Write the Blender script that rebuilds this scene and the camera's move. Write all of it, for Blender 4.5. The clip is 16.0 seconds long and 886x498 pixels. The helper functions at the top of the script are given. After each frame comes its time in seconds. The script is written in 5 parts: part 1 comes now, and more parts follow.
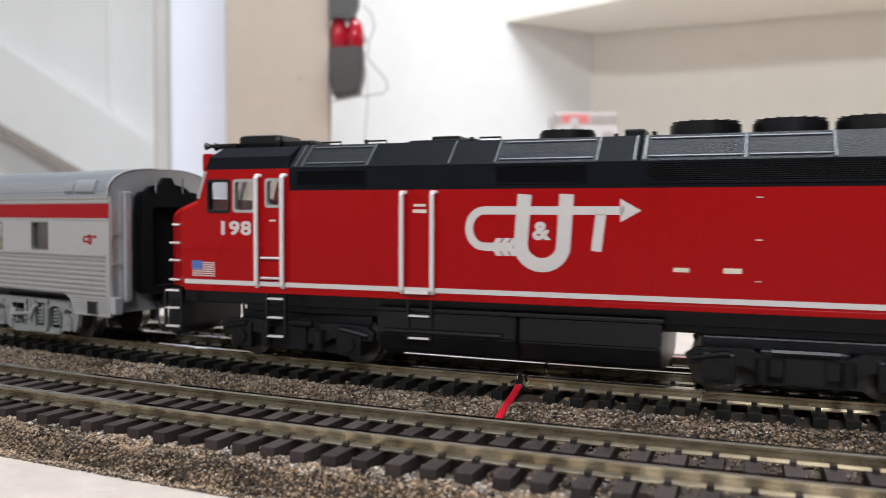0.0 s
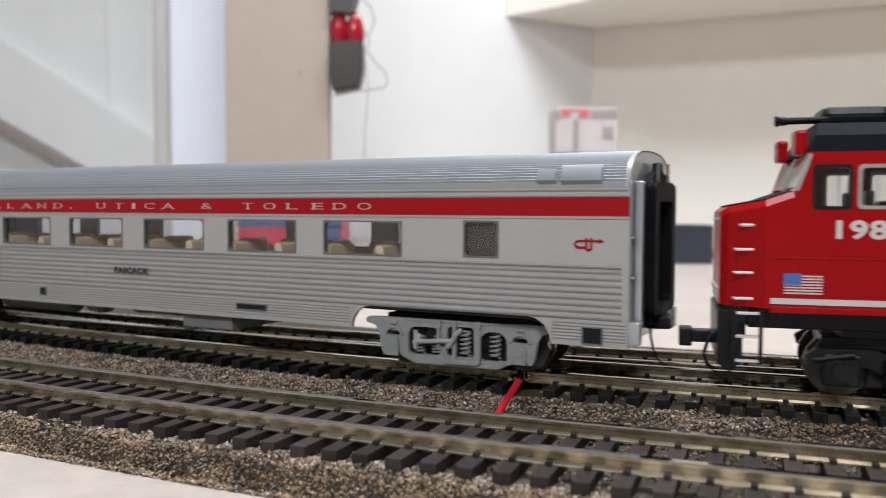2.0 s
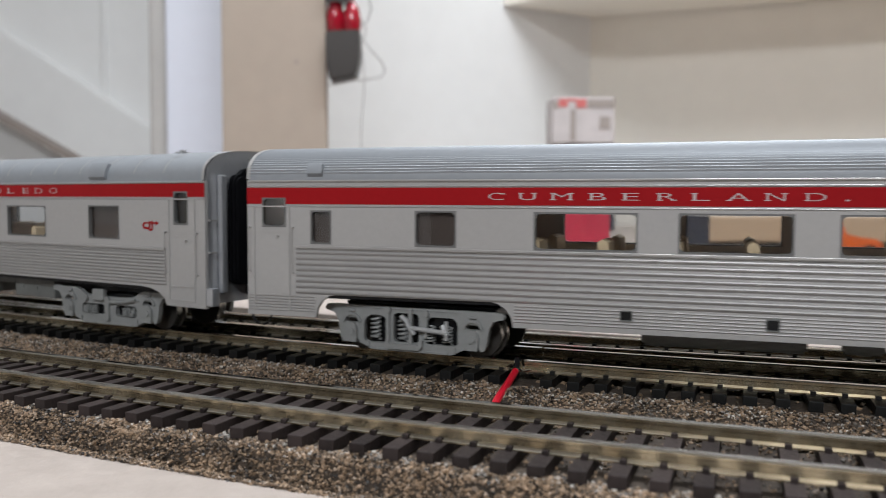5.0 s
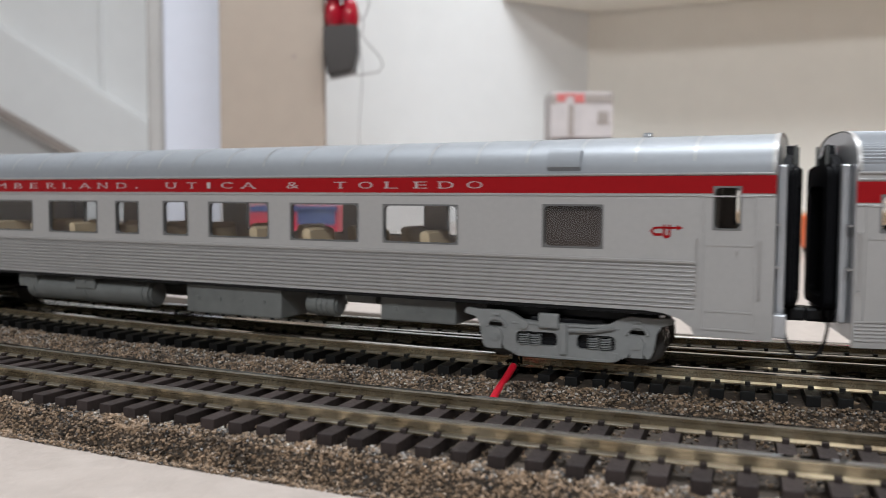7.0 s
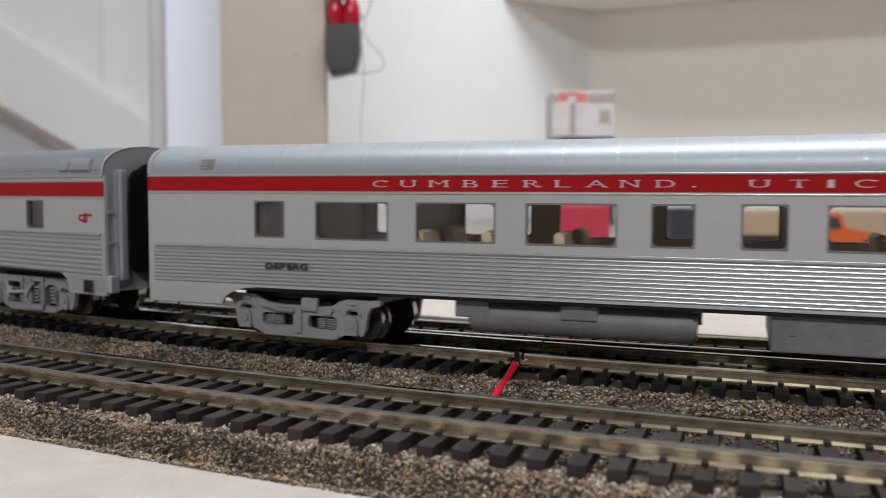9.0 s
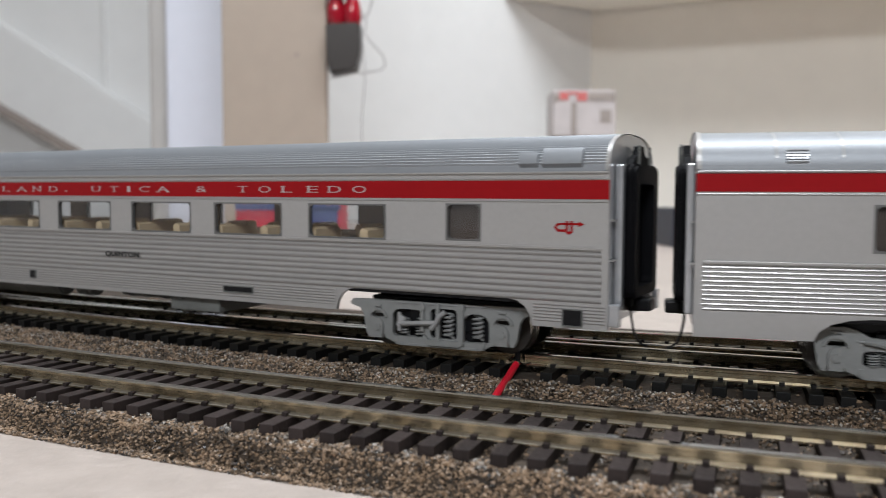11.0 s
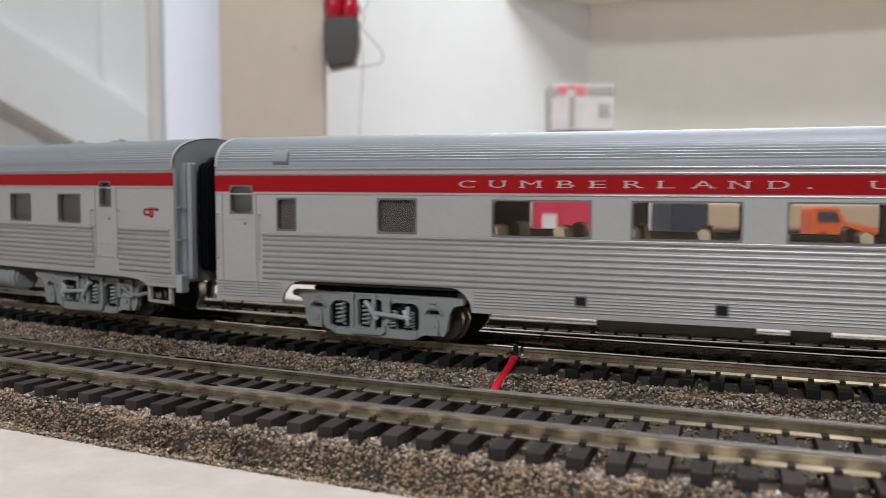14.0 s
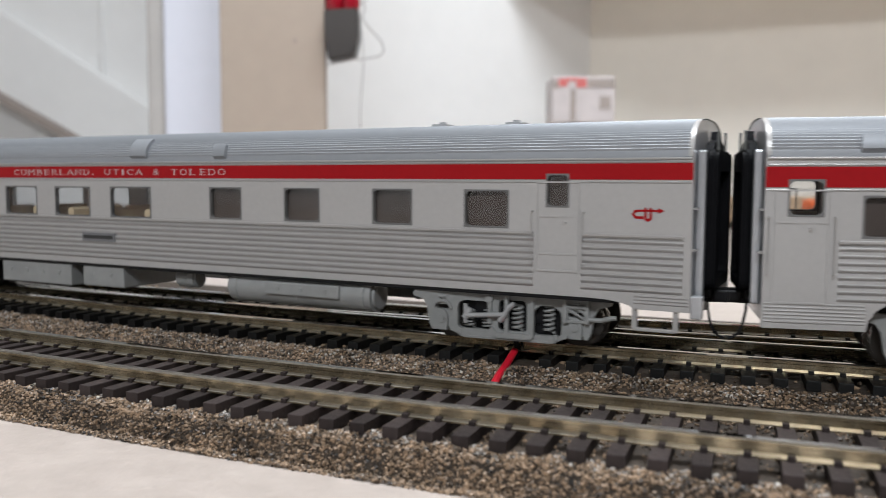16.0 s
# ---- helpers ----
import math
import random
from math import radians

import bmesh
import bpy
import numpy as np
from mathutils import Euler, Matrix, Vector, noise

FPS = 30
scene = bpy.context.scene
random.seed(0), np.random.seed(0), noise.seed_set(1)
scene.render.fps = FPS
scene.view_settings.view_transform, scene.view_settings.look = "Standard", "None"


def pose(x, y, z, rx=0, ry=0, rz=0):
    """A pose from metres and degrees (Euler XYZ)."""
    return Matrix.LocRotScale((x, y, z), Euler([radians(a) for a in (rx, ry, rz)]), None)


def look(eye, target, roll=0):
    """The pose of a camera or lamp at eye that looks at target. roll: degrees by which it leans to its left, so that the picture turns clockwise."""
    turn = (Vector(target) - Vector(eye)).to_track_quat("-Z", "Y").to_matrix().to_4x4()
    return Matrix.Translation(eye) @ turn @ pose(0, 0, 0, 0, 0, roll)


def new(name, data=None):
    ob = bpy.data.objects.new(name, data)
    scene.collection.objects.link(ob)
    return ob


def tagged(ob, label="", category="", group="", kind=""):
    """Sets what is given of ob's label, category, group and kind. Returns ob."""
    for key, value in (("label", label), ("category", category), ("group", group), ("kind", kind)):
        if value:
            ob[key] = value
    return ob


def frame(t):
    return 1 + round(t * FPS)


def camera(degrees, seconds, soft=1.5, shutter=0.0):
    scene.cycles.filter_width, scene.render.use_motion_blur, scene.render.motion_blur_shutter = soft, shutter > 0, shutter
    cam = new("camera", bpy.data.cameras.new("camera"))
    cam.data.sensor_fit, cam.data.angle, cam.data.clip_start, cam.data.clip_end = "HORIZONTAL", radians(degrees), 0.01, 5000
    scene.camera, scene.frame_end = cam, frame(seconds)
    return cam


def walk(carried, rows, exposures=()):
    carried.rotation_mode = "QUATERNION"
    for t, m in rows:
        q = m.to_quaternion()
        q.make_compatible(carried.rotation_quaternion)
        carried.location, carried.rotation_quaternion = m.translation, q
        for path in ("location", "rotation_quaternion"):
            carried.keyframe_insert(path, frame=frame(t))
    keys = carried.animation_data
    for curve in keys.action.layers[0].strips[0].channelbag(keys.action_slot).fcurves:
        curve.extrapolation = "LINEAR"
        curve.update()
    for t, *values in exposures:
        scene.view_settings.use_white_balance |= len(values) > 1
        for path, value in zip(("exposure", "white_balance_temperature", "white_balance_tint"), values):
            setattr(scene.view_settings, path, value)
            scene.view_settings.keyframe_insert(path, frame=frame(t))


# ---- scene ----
# Model railway beside a wall: a locomotive and four passenger cars roll past a camera that stands on the table.
cam = camera(56.16, 16.0, soft=0.8, shutter=0.3)
cam.data.dof.use_dof = True
cam.data.dof.focus_distance = 0.170
cam.data.dof.aperture_fstop = 24.0

EYE = (0.0, 0.0, 0.0354)
# seconds, degrees to the right, degrees up
AIM = [(0, -.329, -2.29), (.5, -.321, -2.349), (1, -.337, -2.474), (1.5, -.325, -2.609), (2, -.336, -2.654), (2.5, -.380, -2.71),
       (3, -.349, -2.807), (3.5, -.274, -2.958), (4, -.223, -3.105), (6.5, -.012, -3.616), (7, .004, -3.69), (7.5, -.014, -3.746),
       (8, -.034, -3.750), (8.5, -.100, -3.765), (9, -.111, -3.770), (11.5, -.179, -3.815), (12, -.179, -3.808), (12.5, -.170, -3.83),
       (13, -.135, -3.92), (13.5, -.073, -4.051), (14, -.039, -4.194), (14.5, 0, -4.332), (15, -.046, -4.457), (15.5, -.083, -4.604),
       (16, -.088, -4.718)]


def aimed(yaw, pitch):
    a, b = radians(yaw), radians(pitch)
    way = Vector((math.sin(a) * math.cos(b), math.cos(a) * math.cos(b), math.sin(b)))
    return look(EYE, Vector(EYE) + way, 0.235)


walk(cam, [(t, aimed(a, b)) for t, a, b in AIM], exposures=[(0, .29), (1.0, .27), (2.0, .13), (3.5, -.04), (7, -.12), (9, -.12), (12.5, -.08), (16, .05)])

# ---- track line: one arc, seen from its outer side; heights count from the rail tops ----
R0 = 1.3065
A0 = -0.4001
BASE = Vector((0.0, 0.1998))
CENTRE = BASE + R0 * Vector((-math.sin(A0), math.cos(A0)))
TABLE = -0.0098


def on_arc(s, off=0.0, z=0.0):
    """A place s metres along the train's track, off metres to the camera's side of it."""
    a = A0 + s / R0
    return Vector((CENTRE.x + (R0 + off) * math.sin(a), CENTRE.y - (R0 + off) * math.cos(a), z))


def heading(s):
    return A0 + s / R0


# the train's way along its track, by time
RUN = [(0, -.5389), (.5, -.5057), (1, -.4733), (1.5, -.4383), (2, -.4050), (2.5, -.3714), (3, -.3370), (3.5, -.3032), (4, -.2707),
       (6.3, -.1258), (6.5, -.1125), (7, -.0794), (7.5, -.0424), (8, -.0081), (8.5, .0271), (9, .0625), (9.2, .0771), (11.5, .2255), (12, .2555), (12.5, .2857),
       (13, .3187), (13.5, .3510), (14, .3850), (14.5, .4166), (15, .4474), (15.5, .4771), (16, .5070)]


def run(t):
    return float(np.interp(t, [r[0] for r in RUN], [r[1] for r in RUN]))


def car_pose(s, half):
    """A car whose trucks stand half metres before and behind s."""
    a, b = on_arc(s - half), on_arc(s + half)
    d = b - a
    return pose((a.x + b.x) / 2, (a.y + b.y) / 2, 0, 0, 0, math.degrees(math.atan2(d.y, d.x)))


# ---- light ----
world = bpy.data.worlds.new("room_air")
scene.world = world
world.use_nodes = True
world.node_tree.nodes["Background"].inputs[0].default_value = (1.0, 0.98, 0.95, 1)
world.node_tree.nodes["Background"].inputs[1].default_value = 0.05


def ceiling_lamp(x, y, z, sx, sy, watts, colour, rz=0):
    lamp = bpy.data.lights.new("ceiling_light", "AREA")
    lamp.shape, lamp.size, lamp.size_y, lamp.energy, lamp.color = "RECTANGLE", sx, sy, watts, colour
    ob = new("ceiling_light_lamp", lamp)
    ob.matrix_world = pose(x, y, z, 0, 0, rz)
    return ob


COOL = (0.945, 1.0, 1.065)
LAMPS = [(0.20, 0.42, 1.1, 0.14, 26), (-0.35, -1.7, 0.9, 0.2, 56)]
for lx, ly, sx, sy, w in LAMPS:
    ceiling_lamp(lx, ly, 1.352, sx, sy, w, COOL, 12)


# ---- materials ----
def material(name, colour, rough=0.5, metal=0.0, vary=0.12, grain=400.0, big=25.0, bump=0.0, bump_scale=900.0, coat=0.0, spec=0.5,
             random_by=None, tint=None):
    """A surface with colour that varies at two scales, uneven gloss and fine relief."""
    m = bpy.data.materials.new(name)
    m.use_nodes = True
    nt = m.node_tree
    b = nt.nodes["Principled BSDF"]
    tc = nt.nodes.new("ShaderNodeTexCoord")
    n1 = nt.nodes.new("ShaderNodeTexNoise")
    n1.inputs["Scale"].default_value, n1.inputs["Detail"].default_value = grain, 4
    n2 = nt.nodes.new("ShaderNodeTexNoise")
    n2.inputs["Scale"].default_value, n2.inputs["Detail"].default_value = big, 3
    nt.links.new(tc.outputs["Object"], n1.inputs["Vector"])
    nt.links.new(tc.outputs["Object"], n2.inputs["Vector"])
    add = nt.nodes.new("ShaderNodeMath")
    add.operation = "ADD"
    nt.links.new(n1.outputs["Fac"], add.inputs[0])
    nt.links.new(n2.outputs["Fac"], add.inputs[1])
    if random_by:
        src = nt.nodes.new("ShaderNodeObjectInfo" if random_by == "object" else "ShaderNodeNewGeometry")
        more = nt.nodes.new("ShaderNodeMath")
        more.operation = "ADD"
        nt.links.new(add.outputs[0], more.inputs[0])
        mul = nt.nodes.new("ShaderNodeMath")
        mul.operation = "MULTIPLY_ADD"
        nt.links.new(src.outputs["Random" if random_by == "object" else "Random Per Island"], mul.inputs[0])
        mul.inputs[1].default_value, mul.inputs[2].default_value = 1.0, -0.5
        nt.links.new(mul.outputs[0], more.inputs[1])
        add = more
    ramp = nt.nodes.new("ShaderNodeMapRange")
    ramp.inputs["From Min"].default_value, ramp.inputs["From Max"].default_value = 0.55, 1.45
    nt.links.new(add.outputs[0], ramp.inputs["Value"])
    mix = nt.nodes.new("ShaderNodeMix")
    mix.data_type = "RGBA"
    dark = [max(0.0, c * (1 - vary)) for c in colour]
    light = list(tint) if tint else [min(1.0, c * (1 + vary)) for c in colour]
    mix.inputs["A"].default_value, mix.inputs["B"].default_value = (*dark, 1), (*light, 1)
    nt.links.new(ramp.outputs[0], mix.inputs["Factor"])
    nt.links.new(mix.outputs["Result"], b.inputs["Base Color"])
    rr = nt.nodes.new("ShaderNodeMapRange")
    rr.inputs["To Min"].default_value, rr.inputs["To Max"].default_value = max(0.02, rough - 0.07), min(1.0, rough + 0.07)
    nt.links.new(n2.outputs["Fac"], rr.inputs["Value"])
    nt.links.new(rr.outputs[0], b.inputs["Roughness"])
    b.inputs["Metallic"].default_value, b.inputs["Coat Weight"].default_value = metal, coat
    b.inputs["Specular IOR Level"].default_value = spec
    if bump:
        bn = nt.nodes.new("ShaderNodeTexNoise")
        bn.inputs["Scale"].default_value, bn.inputs["Detail"].default_value = bump_scale, 3
        nt.links.new(tc.outputs["Object"], bn.inputs["Vector"])
        bp = nt.nodes.new("ShaderNodeBump")
        bp.inputs["Strength"].default_value, bp.inputs["Distance"].default_value = bump, 0.0004
        nt.links.new(bn.outputs["Fac"], bp.inputs["Height"])
        nt.links.new(bp.outputs["Normal"], b.inputs["Normal"])
    return m


def glass(name, colour, rough=0.03, mix=0.12):
    """Thin clear plastic: mostly see-through, with gloss that rises at grazing angles."""
    m = bpy.data.materials.new(name)
    m.use_nodes = True
    nt = m.node_tree
    nt.nodes.remove(nt.nodes["Principled BSDF"])
    t, g, f, p, s = (nt.nodes.new("ShaderNode" + k) for k in ("BsdfTransparent", "BsdfGlossy", "LayerWeight", "Math", "MixShader"))
    t.inputs[0].default_value = (*colour, 1)
    g.inputs["Roughness"].default_value = rough
    p.operation = "MULTIPLY_ADD"
    q = nt.nodes.new("ShaderNodeMath")
    q.operation = "POWER"
    nt.links.new(f.outputs["Facing"], q.inputs[0])
    q.inputs[1].default_value = 4.0
    nt.links.new(q.outputs[0], p.inputs[0])
    p.inputs[1].default_value, p.inputs[2].default_value = 0.75, 0.04
    nt.links.new(p.outputs[0], s.inputs[0])
    nt.links.new(t.outputs[0], s.inputs[1])
    nt.links.new(g.outputs[0], s.inputs[2])
    nt.links.new(s.outputs[0], nt.nodes["Material Output"].inputs[0])
    return m


SILVER = material("silver_paint", (.415, .402, .392), .40, .36, .05, 900, 14, .04, 3000)
SILVER_FLUTE = material("silver_fluting", (.40, .386, .376), .31, .46, .05, 700, 14)
SILVER_ROOF = material("silver_roof", (.29, .305, .325), .50, .36, .06, 700, 14)
STEEL_END = material("car_end_steel", (.50, .51, .53), .30, .7, .08, 600, 20)
BAND_RED = material("letterboard_red", (.30, .007, .010), .42, 0, .08, 900, 20, spec=.1)
ROAD_LETTER = material("road_lettering_pale", (.47, .41, .40), .5, 0, .06)
LOCO_RED = material("locomotive_red", (.315, .004, .005), .28, 0, .06, 900, 16, .03, 2500, spec=.10)
LOCO_BLACK = material("locomotive_roof_black", (.008, .0095, .012), .48, 0, .25, 500, 20, .05, 1800, spec=.02)
BLACK = material("black_plastic", (.007, .007, .008), .36, 0, .3, 500, 30, .1, 1500, spec=.24)
RUBBER = material("bellows_black", (.004, .004, .005), .6, 0, .3, 400, 30, spec=.08)
TRUCK_GREY = material("truck_grey", (.235, .237, .23), .5, .1, .12, 700, 40, .1, 1500)
UNDER_GREY = material("underframe_grey", (.135, .138, .13), .55, .05, .25, 300, 60, .15, 1500)
UNDER_SILVER = material("underframe_silver", (.27, .272, .265), .5, .1, .15, 300, 60, .1, 1500)
WHITE = material("white_lettering", (.54, .50, .48), .5, 0, .05)
STRIPE = material("sill_stripe_white", (.55, .52, .50), .5, 0, .06)
RAIL_WHITE = material("grab_iron_white", (.66, .61, .60), .45, 0, .06)
BLACK_INK = material("black_lettering", (.02, .02, .02), .5)
GASKET = material("window_gasket", (.15, .147, .143), .5, .3)
PANE = glass("window_pane", (.93, .93, .93))
LINING = material("interior_lining", (.58, .50, .43), .7, 0, .06, 300, 30)
SEAT_TAN = material("seat_tan", (.62, .48, .30), .6, 0, .12)
INSIDE = material("interior_brown", (.34, .28, .24), .6, 0, .1, 400, 30)
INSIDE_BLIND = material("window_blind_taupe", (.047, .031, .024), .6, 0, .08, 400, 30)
WHEEL = material("wheel_metal", (.06, .055, .05), .4, .6, .2)
TREAD = material("wheel_tread", (.55, .53, .50), .25, 1.0, .1)
RAIL_SIDE = material("rail_brass_side", (.30, .225, .13), .22, .8, .35, 220, 110, .06, 900, tint=(.56, .475, .33))
RAIL_FOOT = material("rail_foot_bright", (.40, .37, .32), .34, .8, .3, 400, 90)
RAIL_TOP = material("rail_polished_top", (.82, .80, .75), .07, 1.0, .12, 500, 60)
TIE = material("tie_dark_brown", (.031, .0235, .022), .62, 0, .35, 500, 60, .35, 1200, random_by="object", spec=.13)
TIE_BLACK = material("tie_black", (.008, .0078, .0075), .5, 0, .3, 500, 60, .3, 1200, random_by="object", spec=.18)
BALLAST = material("ballast_stone", (.085, .049, .028), .45, 0, .9, 300, 90, random_by="island", tint=(.315, .216, .138))
BALLAST_PALE = material("ballast_pale_stone", (.30, .265, .235), .38, 0, .7, 300, 90, random_by="island", tint=(.52, .48, .43))
BED = material("roadbed_cork", (.042, .029, .019), .85, 0, .7, 900, 150, .8, 900)
TABLE_M = material("table_board", (.41, .35, .31), .42, 0, .12, 160, 14, .8, 300, tint=(.49, .425, .38))
WALL_M = material("wall_paint", (.85, .848, .838), .7, 0, .03, 30, 3, .08, 120)
WALL_WARM = material("wall_cream", (.91, .865, .785), .7, 0, .03, 30, 3, .08, 120)
POST_M = material("post_beige", (.41, .337, .275), .65, 0, .05, 60, 6, .1, 200)
CASING_M = material("casing_white", (.70, .72, .80), .5, 0, .03, 60, 6)
CEIL_M = material("ceiling_paint", (.78, .76, .72), .8, 0, .03)
# dark taupe carries the missing light on the room's unseen side
ROOM_UNLIT = material("room_side_unlit_taupe", (.20, .175, .155), .75, 0, .08, 30, 3)
PLATE_GREY = material("plate_grey", (.16, .16, .165), .5)
FLOOR_M = material("floor_grey", (.14, .125, .11), .7, 0, .1, 20, 3)
WOOD = material("wood_tan", (.52, .37, .24), .55, 0, .12, 80, 14, .1, 300)
WIRE_RED = material("wire_red", (.62, .012, .03), .3, 0, .08, 900, 60)
LAMP_RED = material("red_glossy_plastic", (.33, .006, .018), .12, 0, .1, 60, 12, coat=.5)
DARK_BROWN = material("dark_brown_plastic", (.028, .021, .017), .4, 0, .2)
ORANGE = material("orange_paint", (.80, .14, .02), .35, 0, .06)
PINK_RED = material("red_box_card", (.62, .03, .07), .5, 0, .1, 60, 20)
BLUE_BOX = material("blue_card", (.05, .08, .22), .5, 0, .1, 60, 20)
CARTON_CARD = material("carton_off_white", (.56, .51, .50), .6, 0, .12, 60, 20)
WHITE_BOX = material("white_card", (.72, .70, .68), .5, 0, .06, 60, 20)
DARK_BOX = material("dark_card", (.03, .035, .05), .5, 0, .2, 60, 20)
TYRE = material("tyre_black", (.02, .02, .02), .7)


# ---- mesh helpers; train parts are given in millimetres ----
def part(name, bm, mat, parent=None, label="", scale=0.001, smooth=False):
    """Links bm as one mesh under parent."""
    me = bpy.data.meshes.new(name)
    if scale != 1:
        bmesh.ops.scale(bm, vec=(scale,) * 3, verts=bm.verts)
    bmesh.ops.recalc_face_normals(bm, faces=bm.faces)
    bm.to_mesh(me)
    bm.free()
    for k in (mat if isinstance(mat, (list, tuple)) else [mat]):
        me.materials.append(k)
    if smooth:
        me.shade_smooth()
        me.set_sharp_from_angle(angle=radians(35))
    ob = new(name, me)
    if parent:
        ob.parent = parent
    if label:
        ob["label"] = label
    return ob


def box(bm, x0, x1, y0, y1, z0, z1, bevel=0.0):
    geom = bmesh.ops.create_cube(bm, size=1)["verts"]
    bmesh.ops.scale(bm, vec=(x1 - x0, y1 - y0, z1 - z0), verts=geom)
    bmesh.ops.translate(bm, vec=((x0 + x1) / 2, (y0 + y1) / 2, (z0 + z1) / 2), verts=geom)
    if bevel:
        edges = {e for v in geom for e in v.link_edges}
        bmesh.ops.bevel(bm, geom=list(edges), offset=bevel, segments=2, affect="EDGES", profile=0.6)
    return geom


def rod(bm, a, b, r, seg=10, r2=None):
    a, b = Vector(a), Vector(b)
    d = b - a
    g = bmesh.ops.create_cone(bm, cap_ends=True, segments=seg, radius1=r, radius2=r if r2 is None else r2, depth=d.length)["verts"]
    m = Matrix.Translation((a + b) / 2) @ d.to_track_quat("Z", "Y").to_matrix().to_4x4()
    bmesh.ops.transform(bm, matrix=m, verts=g)
    return g


def tube(bm, pts, r, seg=8):
    """A round bar along a line of points."""
    pts = [Vector(p) for p in pts]
    rings = []
    side = None
    for i, p in enumerate(pts):
        d = (pts[min(i + 1, len(pts) - 1)] - pts[max(i - 1, 0)]).normalized()
        if side is None:
            side = d.orthogonal()
        side = (side - d * side.dot(d)).normalized()
        up = d.cross(side)
        rings.append([bm.verts.new(p + side * (r * math.cos(k * 2 * math.pi / seg)) + up * (r * math.sin(k * 2 * math.pi / seg))) for k in range(seg)])
    for u, v in zip(rings, rings[1:]):
        for k in range(seg):
            bm.faces.new((u[k], u[(k + 1) % seg], v[(k + 1) % seg], v[k]))
    bm.faces.new(rings[0][::-1])
    bm.faces.new(rings[-1])


def prism(bm, outline, y0, y1):
    """An outline in x, z made thick from y0 to y1."""
    a = [bm.verts.new((x, y0, z)) for x, z in outline]
    b = [bm.verts.new((x, y1, z)) for x, z in outline]
    bm.faces.new(a)
    bm.faces.new(b[::-1])
    for i in range(len(a)):
        j = (i + 1) % len(a)
        bm.faces.new((a[i], a[j], b[j], b[i]))


def loft(bm, section, x0, x1, closed=False, caps=False):
    """A section in y, z drawn along x."""
    a = [bm.verts.new((x0, y, z)) for y, z in section]
    b = [bm.verts.new((x1, y, z)) for y, z in section]
    n = len(a)
    for i in range(n if closed else n - 1):
        j = (i + 1) % n
        bm.faces.new((a[i], a[j], b[j], b[i]))
    if caps:
        bm.faces.new(a)
        bm.faces.new(b[::-1])


def rounded(x0, x1, z0, z1, r, n=4):
    """A rectangle in x, z with round corners."""
    out = []
    for cx, cz, a in ((x1 - r, z1 - r, 0), (x0 + r, z1 - r, 90), (x0 + r, z0 + r, 180), (x1 - r, z0 + r, 270)):
        for k in range(n + 1):
            t = radians(a + 90 * k / n)
            out.append((cx + r * math.cos(t), cz + r * math.sin(t)))
    return out


def ring(bm, outer, inner, y0, y1):
    """A flat frame between two outlines of the same length in x, z, from y0 to y1."""
    n = len(outer)
    o0, o1 = ([bm.verts.new((x, y, z)) for x, z in outer] for y in (y0, y1))
    i0, i1 = ([bm.verts.new((x, y, z)) for x, z in inner] for y in (y0, y1))
    for k in range(n):
        j = (k + 1) % n
        for p, q in ((o0, i0), (i0, i1), (i1, o1), (o1, o0)):
            bm.faces.new((p[k], p[j], q[j], q[k]))


def thing(name, label, category, group="", kind=""):
    return tagged(new(name), label, category, group, kind)


def glyph(text, bold):
    """Flat letters as a mesh, one unit wide and one unit high."""
    crv = bpy.data.curves.new("lettering", "FONT")
    crv.body, crv.size, crv.offset, crv.space_character = text, 1.0, bold, 1.1
    tmp = bpy.data.objects.new("lettering", crv)
    me = bpy.data.meshes.new_from_object(tmp)
    bpy.data.objects.remove(tmp)
    co = np.array([v.co for v in me.vertices])
    lo, hi = co.min(0), co.max(0)
    for v in me.vertices:
        v.co = ((v.co.x - lo[0]) / (hi[0] - lo[0]), 0, (v.co.y - lo[1]) / (hi[1] - lo[1]))
    return me


def words(text, x0, x1, z, height, y, parent, mat, bold=0.02):
    """A line of letters on the near side of a car, from x0 to x1, centred on height z."""
    me = glyph(text, bold)
    for v in me.vertices:
        v.co = ((x0 + v.co.x * (x1 - x0)) * .001, y * .001, (z + (v.co.z - .5) * height) * .001)
    me.materials.clear()
    me.materials.append(mat)
    new("lettering", me).parent = parent


# where each letter of the road's name stands along the line, its width, and its serifs as (along, 0 foot or 1 head)
ROAD_NAME = "CUMBERLAND.UTICA&TOLEDO"
ROAD_PLACES = (0, .0409, .0845, .1294, .1696, .2115, .2509, .2925, .3332, .3759, .4084, .4813, .5238, .5572, .5921, .6329, .7131, .7946, .8356, .8769, .9223, .9592, 1)
LETTER_WIDTH = {"I": .30, "M": 1.15, "A": 1.12, ".": .22, "O": 1.0, "L": .88, "E": .85, "B": .88}
SERIFS = {"C": [(.93, .9)], "U": [(.1, 1), (.9, 1)], "M": [(.06, 0), (.94, 0), (.06, 1), (.94, 1)], "B": [(.06, 0), (.06, 1)], "E": [(.06, 0), (.06, 1)], "R": [(.1, 0), (.9, 0), (.06, 1)],
          "L": [(.08, 0), (.08, 1)], "A": [(.06, 0), (.94, 0)], "N": [(.06, 0), (.06, 1), (.94, 1)], "D": [(.06, 0), (.06, 1)], "T": [(.5, 0)], "I": [(.5, 0), (.5, 1)]}


